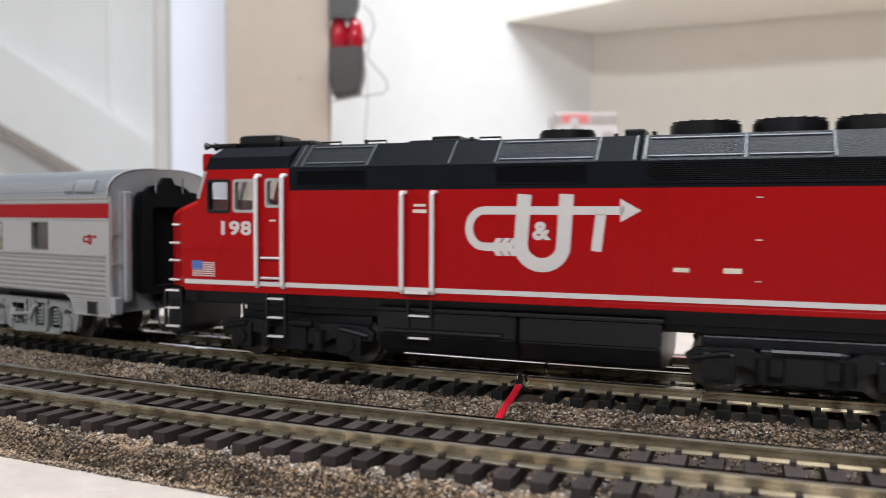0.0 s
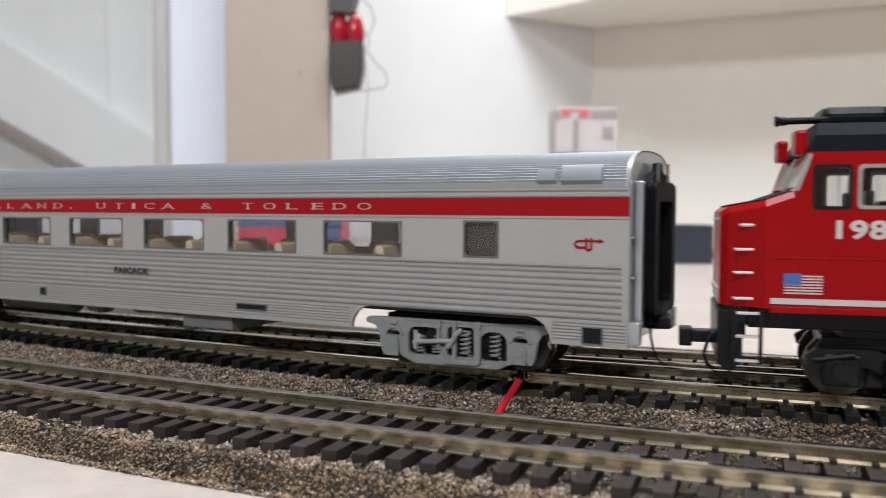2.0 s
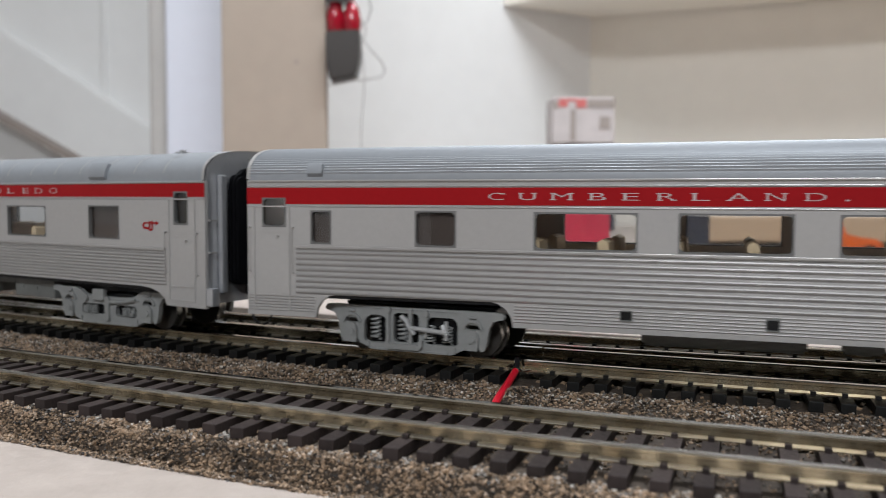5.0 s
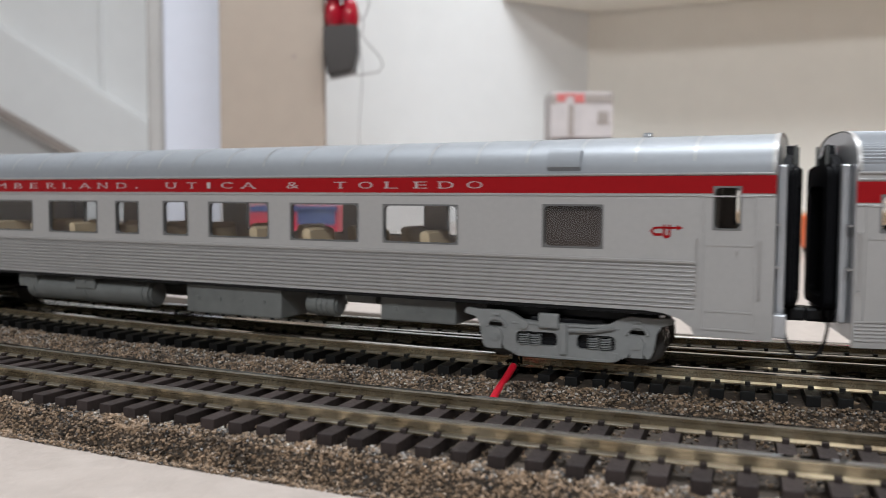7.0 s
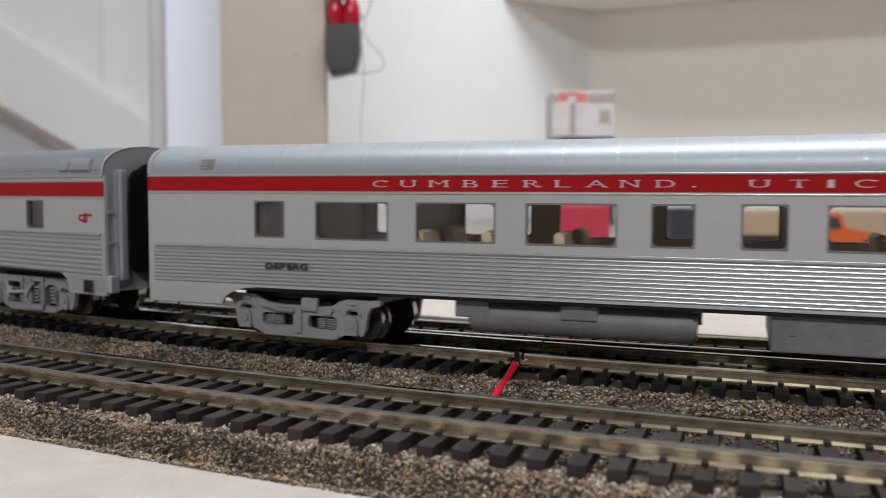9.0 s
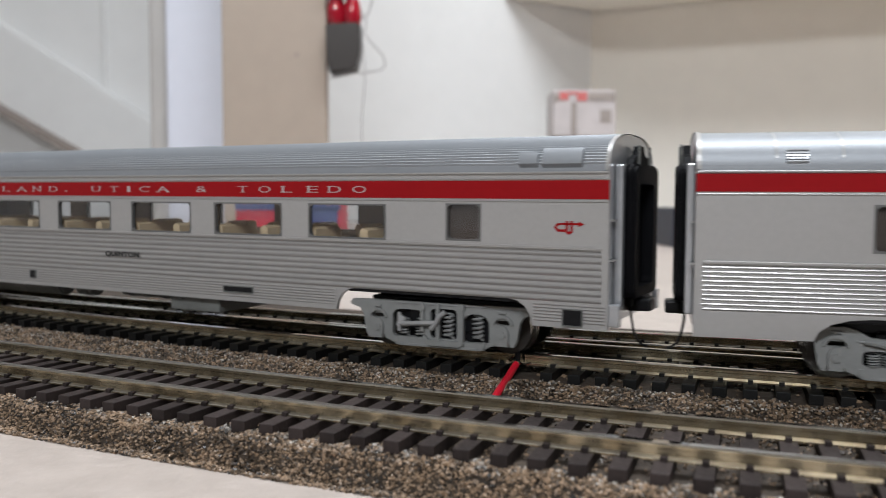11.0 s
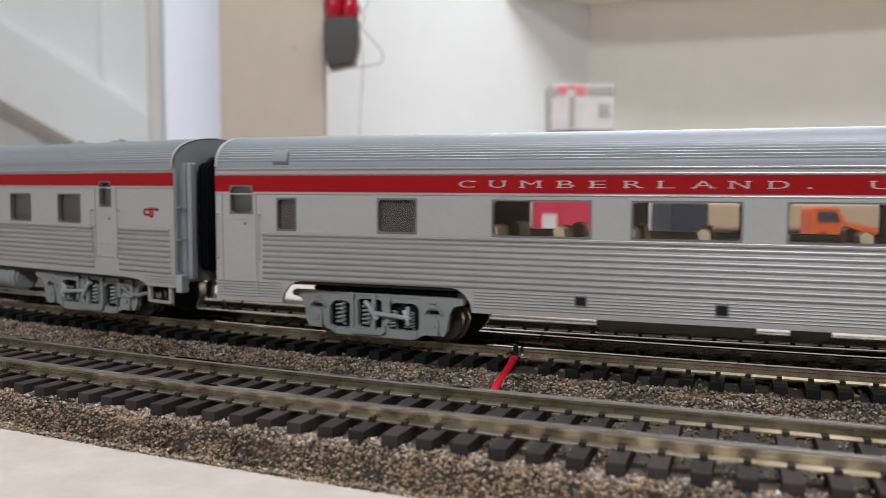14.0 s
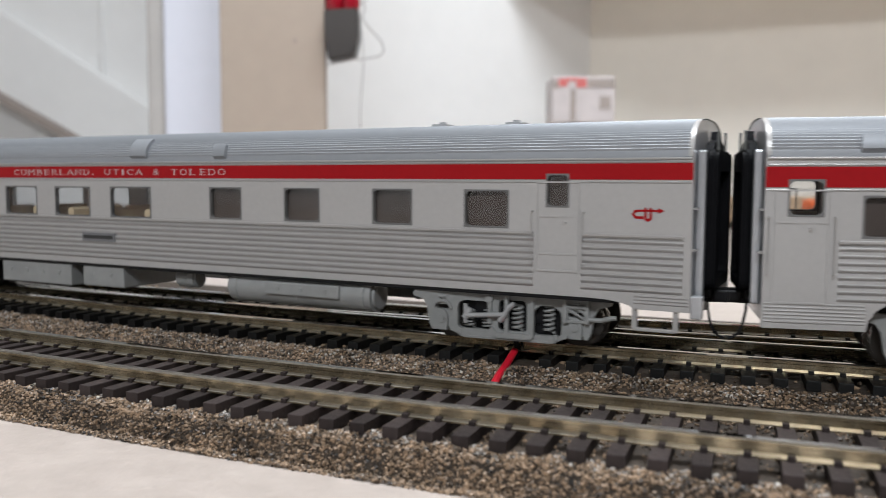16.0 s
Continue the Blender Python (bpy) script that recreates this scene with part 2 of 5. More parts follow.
def road_name(first, last, z, height, wide, y, parent):
    """The road's name in wide serif capitals; first and last are the centres of its end letters."""
    for c, u in zip(ROAD_NAME, ROAD_PLACES):
        mid, w = first + u * (last - first), wide * LETTER_WIDTH.get(c, .95)
        h = height * (.2 if c == "." else 1)
        me = glyph(c, -.013)
        bm = bmesh.new()
        bm.from_mesh(me)
        for v in bm.verts:
            v.co = (mid + (v.co.x - .5) * w, y, z - height / 2 + v.co.z * h)
        for a, top in SERIFS.get(c, ()):
            sw, sh = wide * .17, height * .11
            sx, sz = mid + (a - .5) * w, z - height / 2 + top * (height - sh)
            bm.faces.new([bm.verts.new((sx + p * sw, y - .01, sz + q * sh)) for p, q in ((-1, 0), (1, 0), (1, 1), (-1, 1))])
        part("letter", bm, ROAD_LETTER, parent)


# ---- table, room ----
def slab(name, label, pts, z0, z1, mat, parent=None, kind="structure", category=""):
    bm = bmesh.new()
    a = [bm.verts.new((x, y, z0)) for x, y in pts]
    b = [bm.verts.new((x, y, z1)) for x, y in pts]
    bm.faces.new(a[::-1])
    bm.faces.new(b)
    for i in range(len(a)):
        j = (i + 1) % len(a)
        bm.faces.new((a[i], a[j], b[j], b[i]))
    ob = part(name, bm, mat, parent, scale=1)
    return tagged(ob, label, category or name.split("_")[0], kind=kind)


def wall_run(name, label, a, b, thick, z0, z1, mat):
    """A wall from a to b in plan; its thickness lies to the left of that way."""
    a, b = Vector(a), Vector(b)
    n = Vector((-(b - a).y, (b - a).x)).normalized() * thick
    return slab(name, label, [a, b, b + n, a + n], z0, z1, mat)


FLOOR_Z, CEIL_Z = -0.95, 1.42
slab("table_top", "pale beige board top of the railway table", [(-1.45, -.32), (1.55, -.32), (1.55, 1.05), (.275, 1.585), (-.24, 1.28), (-.26, 1.50), (-1.45, 1.50)],
     TABLE - .018, TABLE, TABLE_M, category="table")
slab("floor", "dull grey floor of the room", [(-2.6, -3.1), (2.4, -3.1), (2.4, 2.2), (-2.6, 2.2)], FLOOR_Z - .05, FLOOR_Z, FLOOR_M)
slab("ceiling", "off-white painted ceiling", [(-2.6, -3.1), (2.4, -3.1), (2.4, 2.2), (-2.6, 2.2)], CEIL_Z, CEIL_Z + .05, CEIL_M)
WALL_R_A, WALL_R_B = (.275, 1.6), (2.3, .75)
wall_run("wall_north", "cream painted wall behind the shelf", WALL_R_A, WALL_R_B, .08, FLOOR_Z, CEIL_Z, WALL_WARM)
wall_run("wall_middle", "white painted wall with faint panel seams", (-.235, 1.292), WALL_R_A, .08, FLOOR_Z, CEIL_Z, WALL_M)
wall_run("wall_west_panel", "off-white wall panel beside the post", (-2.5, 1.52), (-.30, 1.60), .06, FLOOR_Z, CEIL_Z, WALL_M)
wall_run("wall_west", "plain off-white wall", (-2.5, -3.0), (-2.5, 1.52), .08, FLOOR_Z, CEIL_Z, WALL_M)
# unseen closing walls, coloured dark so the train reflects an unlit room
wall_run("wall_east", "plain unseen wall, coloured dark taupe for the unlit room side", (2.3, .75), (2.3, -3.0), .08, FLOOR_Z, CEIL_Z, ROOM_UNLIT)
wall_run("wall_south", "plain unseen wall, coloured dark taupe for the unlit room side", (2.3, -3.0), (-2.5, -3.0), .08, FLOOR_Z, CEIL_Z, ROOM_UNLIT)
# shelf box over the corner
slab("soffit", "cream boxed shelf underside along the wall", [(.1025, 1.492), (.287, 1.327), (2.2, .55), (2.2, .78), (.278, 1.594)], .3803, .62, WALL_WARM, category="soffit")


def post_and_casing():
    post = thing("wooden_post", "beige painted square post rising beside the wall", "post", kind="structure")
    bm = bmesh.new()
    box(bm, -.2405, -.1285, .90, .918, TABLE, CEIL_Z, .002)
    part("post_body", bm, POST_M, post, scale=1)
    bm = bmesh.new()
    rod(bm, (-.160, .8995, .183), (-.160, .9012, .183), .0028, 12)
    part("nail_hole", bm, INSIDE, post, scale=1)
    cas = thing("door_casing", "cool white upright casing beside the beige post", "casing", kind="structure")
    bm = bmesh.new()
    box(bm, -.316, -.2415, .945, 1.06, TABLE, CEIL_Z, .004)
    part("casing_board", bm, CASING_M, cas, scale=1)
    # soft shadow along the casing's left edge, put in as a grey strip
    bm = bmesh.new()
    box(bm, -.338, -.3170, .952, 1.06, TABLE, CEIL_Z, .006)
    part("casing_shaded_edge", bm, material("casing_shadow_grey", (.47, .45, .43), .6), cas, "grey strip for the casing's shaded edge", scale=1)
    trim = thing("stair_trim", "slanting brown-grey trim strip on the wall panel", "trim", kind="structure")
    bm = bmesh.new()
    a, b = Vector((-1.125, 1.515, .361)), Vector((-.664, 1.535, .0985))
    d = (b - a).normalized()
    up = Vector((0, 0, 1)).cross(d).cross(d) * -1
    for q, h0, h1, th in ((0, -.007, .007, .008),):
        vs = []
        for p in (a, b):
            for h in (h0, h1):
                for y in (-th, .06):
                    vs.append(bm.verts.new(p + Vector((0, y, 0)) + Vector((0, 0, h))))
        bmesh.ops.convex_hull(bm, input=vs)
    part("trim_strip", bm, material("trim_taupe", (.33, .28, .25), .6), trim, scale=1)
    board = thing("stair_stringer", "wide off-white slanting board on the wall panel", "board", kind="structure")
    bm = bmesh.new()
    prism(bm, [(-1.30, .455), (-1.30, .655), (-.36, .045), (-.36, -.008), (-.50, -.008)], 1.560, 1.62)
    bmesh.ops.bevel(bm, geom=list(bm.edges), offset=.004, segments=2, affect="EDGES")
    part("stringer_board", bm, WALL_M, board, scale=1)
    bm = bmesh.new()
    box(bm, -.648, -.640, 1.580, 1.60, .20, CEIL_Z, .002)
    part("cover_batten", bm, WALL_M, board, "narrow upright batten", scale=1)


post_and_casing()
GLOW = bpy.data.materials.new("diffuser_glow")
GLOW.use_nodes = True
GLOW.node_tree.nodes["Principled BSDF"].inputs["Emission Color"].default_value = (.965, 1.0, 1.045, 1)
GLOW.node_tree.nodes["Principled BSDF"].inputs["Emission Strength"].default_value = 4.0
for k, (lx, ly, sx, sy, w) in enumerate(LAMPS):
    fix = thing("ceiling_light", "long white ceiling light with a bright diffuser", "ceiling light", "ceiling lights")
    bm = bmesh.new()
    box(bm, -sx / 2 - .02, sx / 2 + .02, -sy / 2 - .02, sy / 2 + .02, 0, .06, .004)
    part("housing", bm, CEIL_M, fix, scale=1)
    bm = bmesh.new()
    box(bm, -sx / 2, sx / 2, -sy / 2, sy / 2, -.004, -.0005)
    part("diffuser", bm, GLOW, fix, "bright white diffuser", scale=1)
    fix.matrix_basis = pose(lx, ly, 1.36, 0, 0, 12)


# ---- roadbed and track ----
def arc_sheet(name, label, section, s0, s1, mat, category, step=.01, kind="structure"):
    """A section of (off, z) drawn along the arc."""
    bm = bmesh.new()
    rows = []
    n = int((s1 - s0) / step)
    for i in range(n + 1):
        s = s0 + (s1 - s0) * i / n
        rows.append([bm.verts.new(on_arc(s, o, z)) for o, z in section])
    for u, v in zip(rows, rows[1:]):
        for k in range(len(section) - 1):
            bm.faces.new((u[k], v[k], v[k + 1], u[k + 1]))
    return tagged(part(name, bm, mat, None, scale=1), label, category, kind=kind)


NEAR = 0.0568
BED_LINE = [(.0752, TABLE), (.0735, -.0056), (.0722, -.0047), (.0405, -.0047), (.0345, -.0068), (.026, -.0072), (.0195, -.0050), (.0165, -.0046),
            (-.0165, -.0046), (-.066, -.0050), (-.073, TABLE)]
arc_sheet("roadbed", "brown cork roadbed under the tracks", BED_LINE, -1.45, 1.28, BED, "roadbed")


def ballast(name, label, n, s0, s1, offs, size, mat=None):
    """Loose stones, eight faces each, heaped along the roadbed."""
    rng = np.random.default_rng(5)
    base = np.array([(1, 0, 0), (-1, 0, 0), (0, 1, 0), (0, -1, 0), (0, 0, 1), (0, 0, -1)], float)
    tri = np.array([(0, 2, 4), (2, 1, 4), (1, 3, 4), (3, 0, 4), (2, 0, 5), (1, 2, 5), (3, 1, 5), (0, 3, 5)])
    xs, zs = zip(*sorted(BED_LINE))
    o0 = np.array([a for a, b, w in offs])
    o1 = np.array([b for a, b, w in offs])
    w = np.array([w for a, b, w in offs], float)
    pick = rng.choice(len(offs), n, p=w / w.sum())
    off = o0[pick] + (o1 - o0)[pick] * rng.random(n)
    s = s0 + (s1 - s0) * rng.random(n)
    z = np.interp(off, xs, zs) + rng.random(n) * size * .9 + .0004 * np.sin(s * 420 + off * 900) * rng.random(n)
    r = size * (.55 + .75 * rng.random(n) ** 2)
    a = A0 + s / R0
    c = np.stack([CENTRE.x + (R0 + off) * np.sin(a), CENTRE.y - (R0 + off) * np.cos(a), z], 1)
    q = rng.normal(size=(n, 3, 3))
    q, _ = np.linalg.qr(q)
    shape = base[None] * (.7 + .5 * rng.random((n, 6, 1)))
    v = c[:, None] + np.einsum("nij,nkj->nki", q, shape) * r[:, None, None] * np.array([1, 1, .75])
    f = (tri[None] + 6 * np.arange(n)[:, None, None]).reshape(-1, 3)
    me = bpy.data.meshes.new(name)
    me.from_pydata(v.reshape(-1, 3).tolist(), [], f.tolist())
    me.materials.append(mat or BALLAST)
    return tagged(new(name, me), label, "ballast", kind="stuff")


ballast("ballast", "loose brown and cream ballast stones on the roadbed shoulder", 78000, -.34, .13, [(.0708, .0768, 8.6), (.0395, .0435, 2.4), (.0430, .0705, 1.3)], .00043)
ballast("ballast", "loose speckled ballast stones between the two tracks", 76000, -.52, .22, [(.0160, .0300, 6), (.0300, .0420, 4)], .00043)
ballast("ballast", "pale ballast chips along the tie ends of the rear track", 8000, -.52, .22, [(.0155, .0215, 6), (.0215, .0280, 2)], .00040, BALLAST_PALE)
ballast("ballast", "pale glued chips between the tie ends of the front track", 4200, -.34, .13, [(.0700, .0728, 4), (.0405, .0430, 1)], .00042, BALLAST_PALE)
ballast("ballast", "dark ballast stones under the rear tracks", 5000, -.5, .25, [(-.05, .0165, 1)], .0006)


def rail_mesh(bm, line):
    """Rail with foot, web and head along a list of (place, sideways unit vector)."""
    prof = [(-1.3, -2.5), (-1.3, -2.25), (-.35, -1.95), (-.38, -.95), (-.78, -.75), (-.80, -.26), (-.60, 0), (.60, 0), (.80, -.26), (.78, -.75), (.38, -.95),
            (.35, -1.95), (1.3, -2.25), (1.3, -2.5)]
    rows = [[bm.verts.new(p + side * (a * .001) + Vector((0, 0, b * .001))) for a, b in prof] for p, side in line]
    for u, v in zip(rows, rows[1:]):
        for k in range(len(prof)):
            j = (k + 1) % len(prof)
            f = bm.faces.new((u[k], v[k], v[j], u[j]))
            f.material_index = 1 if k in (5, 6, 7) else 2 if k in (1, 11) else 0
    bm.faces.new(rows[0])
    bm.faces.new(rows[-1][::-1])


def tie_data(name, width, length, mat):
    bm = bmesh.new()
    box(bm, -width / 2, width / 2, -length / 2, length / 2, -4.6, -2.5, .18)
    for y in (-8.25, 8.25):
        for dy in (-1.65, 1.65):
            box(bm, -.5, .5, y + dy * .72 - .55, y + dy * .72 + .55, -2.6, -1.8)
    bmesh.ops.scale(bm, vec=(.001,) * 3, verts=bm.verts)
    me = bpy.data.meshes.new(name)
    bm.to_mesh(me)
    bm.free()
    me.materials.append(mat)
    return me


def track(label, off_at, s0, s1, pitch, first, width, length, tie_mat, gap_at=None):
    """Two rails on ties. off_at(s): the track's distance from the train's track."""
    tr = thing("railway_track", label, "track", "railway tracks", "structure")
    mid = lambda s, d=0.0: on_arc(s, off_at(s) + d)
    for d in (.00825, -.00825):
        spans = [(s0, s1)] if not gap_at else [(s0, gap_at - .0003), (gap_at + .0003, s1)]
        for a, b in spans:
            bm = bmesh.new()
            n = max(4, int((b - a) / .012))
            line = []
            for i in range(n + 1):
                s = a + (b - a) * i / n
                t = (mid(s + .001) - mid(s - .001)).normalized()
                line.append((mid(s, d), Vector((t.y, -t.x, 0))))
            rail_mesh(bm, line)
            part("rail", bm, [RAIL_SIDE, RAIL_TOP, RAIL_FOOT], tr, scale=1)
        if gap_at:
            bm = bmesh.new()
            box(bm, -5.5, 5.5, -1.45, 1.45, -2.45, -1.75, .15)
            j = part("rail_joiner", bm, RAIL_SIDE, tr)
            j.matrix_basis = Matrix.Translation(mid(gap_at, d)) @ Matrix.Rotation(heading(gap_at), 4, "Z")
    me = tie_data("tie", width, length, tie_mat)
    k = math.ceil((s0 - first) / pitch)
    far = []
    while first + k * pitch < s1:
        s = first + k * pitch
        k += 1
        if gap_at and abs(s - gap_at) < pitch * .5:
            continue
        t = mid(s + .001) - mid(s - .001)
        m = Matrix.Translation(mid(s)) @ Matrix.Rotation(math.atan2(t.y, t.x) + random.uniform(-.012, .012), 4, "Z")
        if -.62 < s < .32:
            ob = new("tie", me)
            ob.parent = tr
            ob.matrix_basis = m
        else:
            far.append(m)
    if far:
        co = [m @ v.co for m in far for v in me.vertices]
        n = len(me.vertices)
        faces = [[i + k * n for i in p.vertices] for k in range(len(far)) for p in me.polygons]
        rest = bpy.data.meshes.new("distant_ties")
        rest.from_pydata(co, [], faces)
        rest.materials.append(tie_mat)
        tagged(new("distant_ties", rest), kind="stuff").parent = tr
    return tr


track("brass-coloured rails on dark brown ties, front track", lambda s: NEAR, -1.0, 1.0, .005436, -.08318 + .0003, 2.75, 30.6, TIE)
track("brass-coloured rails on black ties under the train", lambda s: 0.0, -1.44, 1.26, .005749, .02941, 2.7, 30.6, TIE_BLACK, gap_at=.0225)


def branch(s):
    return -float(np.interp(s, [-.8, -.25, -.06, .1, .45], [.002, .0065, .0175, .0245, .038])) - .0006


track("rails of a turnout branch on black ties behind the train", branch, -.22, .45, .0062, .0, 2.7, 33.0, TIE_BLACK)


def feeder():
    w = thing("feeder_wire", "short bright red insulated wire soldered to the rail", "wire")
    bm = bmesh.new()
    p = [on_arc(.0213, .0098, -.0020), on_arc(.0212, .0125, -.0030), on_arc(.0212, .0165, -.0042), on_arc(.0214, .0225, -.0054), on_arc(.0216, .0290, -.0074)]
    pts = []
    for i in range(len(p) - 1):
        for k in range(4):
            pts.append(p[i].lerp(p[i + 1], k / 4))
    tube(bm, pts[1:] + [p[-1]], .00082, 10)
    part("insulation", bm, WIRE_RED, w, scale=1, smooth=True)
    bm = bmesh.new()
    tube(bm, [on_arc(.0204, .0092, -.0012), on_arc(.0204, .0108, -.0010), on_arc(.0203, .0135, -.0012)], .00045, 6)
    tube(bm, [on_arc(.0215, .0093, -.0018), on_arc(.023, .0108, -.0020), on_arc(.0245, .0096, -.0018)], .0002, 6)
    part("bare_copper", bm, RAIL_TOP, w, "bare wire end", scale=1)
    pin = thing("track_pin", "tiny black post at the rail joint", "track pin")
    bm = bmesh.new()
    q = on_arc(.0212, .0092, 0)
    box(bm, q.x - .0005, q.x + .0005, q.y - .0004, q.y + .0004, -.004, .0006)
    part("pin", bm, BLACK, pin, scale=1)


feeder()


# ---- passenger cars ----
HW = 17.5


RIGGING = material("brake_rigging_grey", (.40, .40, .40), .36, .4)


def plate(bm, outline, holes, y0, y1):
    """A flat plate in x, z with holes, made thick from y0 to y1."""
    edges = []
    for loop in [outline] + holes:
        vs = [bm.verts.new((x, y0, z)) for x, z in loop]
        edges += [bm.edges.new((vs[k], vs[(k + 1) % len(vs)])) for k in range(len(vs))]
    faces = [f for f in bmesh.ops.triangle_fill(bm, use_beauty=True, use_dissolve=False, edges=edges)["geom"] if isinstance(f, bmesh.types.BMFace)]
    more = bmesh.ops.extrude_face_region(bm, geom=faces)["geom"]
    bmesh.ops.translate(bm, vec=(0, y1 - y0, 0), verts=[v for v in more if isinstance(v, bmesh.types.BMVert)])


def pocket(x0, x1, z0, z1, rt, rb, n=4):
    """An opening with wide round shoulders above and tighter corners below."""
    out = []
    for cx, cz, a, r in ((x1 - rt, z1 - rt, 0, rt), (x0 + rt, z1 - rt, 90, rt), (x0 + rb, z0 + rb, 180, rb), (x1 - rb, z0 + rb, 270, rb)):
        for k in range(n + 1):
            u = radians(a + 90 * k / n)
            out.append((cx + r * math.cos(u), cz + r * math.sin(u)))
    return out


def cast_frame(tk, y, kind, dx, f):
    """One cast side frame with its journals, springs, hangers and brake gear. y: its side; f: which way round it lies."""
    yo, yi = y * 14.8, y * 13.4
    dining = kind == "dining"
    half = [(19.2, 11.0), (21.8, 10.9), (22.4, 10.2), (22.2, 9.6), (19.9, 9.0), (18.9, 7.4), (18.3, 3.6), (17.6, 2.3), (16.9, 2.2), (16.4, 3.4), (15.2, 4.0), (13.8, 3.5),
            (13.2, 2.3), (12.0, 1.9), (10.6, 1.1), (9.4, .9)]
    if dining:
        half = [(5.4, 8.5), (9.4, 8.9), (11.6, 10.2), (13.4, 10.7)] + [(19.0, 10.6)] + half[1:]
    outline = [(x, z) for x, z in half] + [(-x, z) for x, z in half[::-1]]
    if dining:
        holes = [pocket(-10.6, -1.6, 3.5, 6.4, 1.0, .8), pocket(2.6, 10.6, 3.3, 6.4, 1.0, .8)]
    else:
        holes = [pocket(f * u - w, f * u + w, zb, zt, r, .8) for u, w, zb, zt, r in ((-8.9, 3.1, 2.6, 9.0, 2.4), (-1.2, 3.2, 3.0, 9.7, 1.0), (7.6, 3.9, 3.0, 9.2, 1.8))]
    holes += [pocket(k * (dx + .3) - 1.6, k * (dx + .3) + 1.6, 6.95, 8.0, .5, .3, 3) for k in (-1, 1)]
    bm = bmesh.new()
    plate(bm, outline, holes, yo, yi)
    for k in (-1, 1):
        # pedestal: arched lip over a round-topped journal box, hung on a small cap
        jx = k * (dx + .3)
        lip = [(2.35 * math.cos(radians(a)), 7.1 + 2.1 * math.sin(radians(a))) for a in range(0, 181, 20)]
        inn = [(1.8 * math.cos(radians(a)), 7.1 + 1.5 * math.sin(radians(a))) for a in range(0, 181, 20)]
        prism(bm, [(jx + u, z) for u, z in lip] + [(jx + u, z) for u, z in inn[::-1]], yo + y * .55, yo - y * .1)
        prism(bm, [(jx + u, z) for u, z in ((-1.3, 2.4), (1.3, 2.4), (1.45, 5.2), (1.1, 6.3), (.5, 6.9), (-.5, 6.9), (-1.1, 6.3), (-1.45, 5.2))], yo + y * .75, yo - y * .1)
        rod(bm, (jx, yo, 4.9), (jx, yo + y * 1.1, 4.9), .85, 12)
        box(bm, jx - .9, jx + .9, min(yo, yo + y * .5), max(yo, yo + y * .5), 9.5, 10.0, .12)
        # raised rim of the frame's lower chord
        box(bm, k * 10.8 - .35, k * 10.8 + .35, min(yo, yo + y * .35), max(yo, yo + y * .35), 1.6, 3.0, .1)
    box(bm, -9.2, 9.2, min(yo, yo + y * .3), max(yo, yo + y * .3), .95, 1.5, .1)
    box(bm, -11.5, 11.5, min(yo, yo + y * .25), max(yo, yo + y * .25), 10.5 if not dining else 7.9, 10.9 if not dining else 8.3, .08)
    part("side_frame", bm, TRUCK_GREY, tk)
    springs = ((-9.2, 1.0), (-2.2, 1.0), (4.6, .7), (8.8, .7)) if not dining else ((-8.6, .5), (-6.0, .5), (6.4, .5), (9.0, .5))
    coil = None
    for u, tall in springs:
        if coil:
            sp = new("spring", coil.data)
            sp.parent = tk
        else:
            bm = bmesh.new()
            tube(bm, [(1.0 * math.cos(a * .7), 1.0 * math.sin(a * .7), a * 5.4 / 49) for a in range(50)], .33, 5)
            sp = coil = part("spring", bm, TRUCK_GREY, tk)
        sp.matrix_basis = Matrix.Translation((f * u * .001, y * .0141, .0033)) @ Matrix.Diagonal((1, 1, tall, 1))
    bm = bmesh.new()
    if dining:
        xs = sorted((f * 1.2, f * 5.6))
        box(bm, xs[0], xs[1], min(y * 14.2, y * 15.7), max(y * 14.2, y * 15.7), 7.4, 10.6, .35)
        xs = sorted((f * -.6, f * 1.0))
        box(bm, xs[0], xs[1], min(y * 14.4, y * 15.6), max(y * 14.4, y * 15.6), 2.0, 8.6, .25)
        tube(bm, [(f * -10.4, y * 15.2, 8.2), (f * -6, y * 15.4, 7.4), (f * -1.0, y * 15.4, 7.2)], .45, 6)
        rod(bm, (f * 8.8, y * 14.7, 7.9), (f * 8.8, y * 15.5, 7.9), 1.0, 12)
    else:
        for u, lo in ((-6.1, 1.8), (-.4, 1.8), (3.4, 4.4)):
            xs = sorted((f * u, f * (u + .95)))
            box(bm, xs[0], xs[1], min(y * 14.4, y * 15.5), max(y * 14.4, y * 15.5), lo, 10.9, .2)
        rod(bm, (f * -5.6, y * 15.0, 10.4), (f * -5.6, y * 15.7, 10.4), .8, 10)
        rod(bm, (f * 3.9, y * 15.0, 9.9), (f * 3.9, y * 15.7, 9.9), .8, 10)
        prism(bm, [(f * u, z) for u, z in ((-6.1, 3.4), (-5.0, 2.7), (2.2, 2.7), (3.2, 3.8), (3.2, 2.4), (2.2, 1.5), (-5.4, 1.5), (-6.1, 2.2))], y * 14.7, y * 15.7)
    part("swing_hanger", bm, TRUCK_GREY, tk)
    if not dining:
        bm = bmesh.new()
        rod(bm, (f * -.2, y * 15.9, 6.7), (f * 9.6, y * 16.0, 6.0), .55, 10)
        rod(bm, (f * 8.2, y * 15.4, 7.6), (f * 9.4, y * 15.9, 5.4), .75, 10)
        rod(bm, (f * 9.2, y * 15.9, 4.4), (f * 9.2, y * 15.9, 8.6), .5, 8)
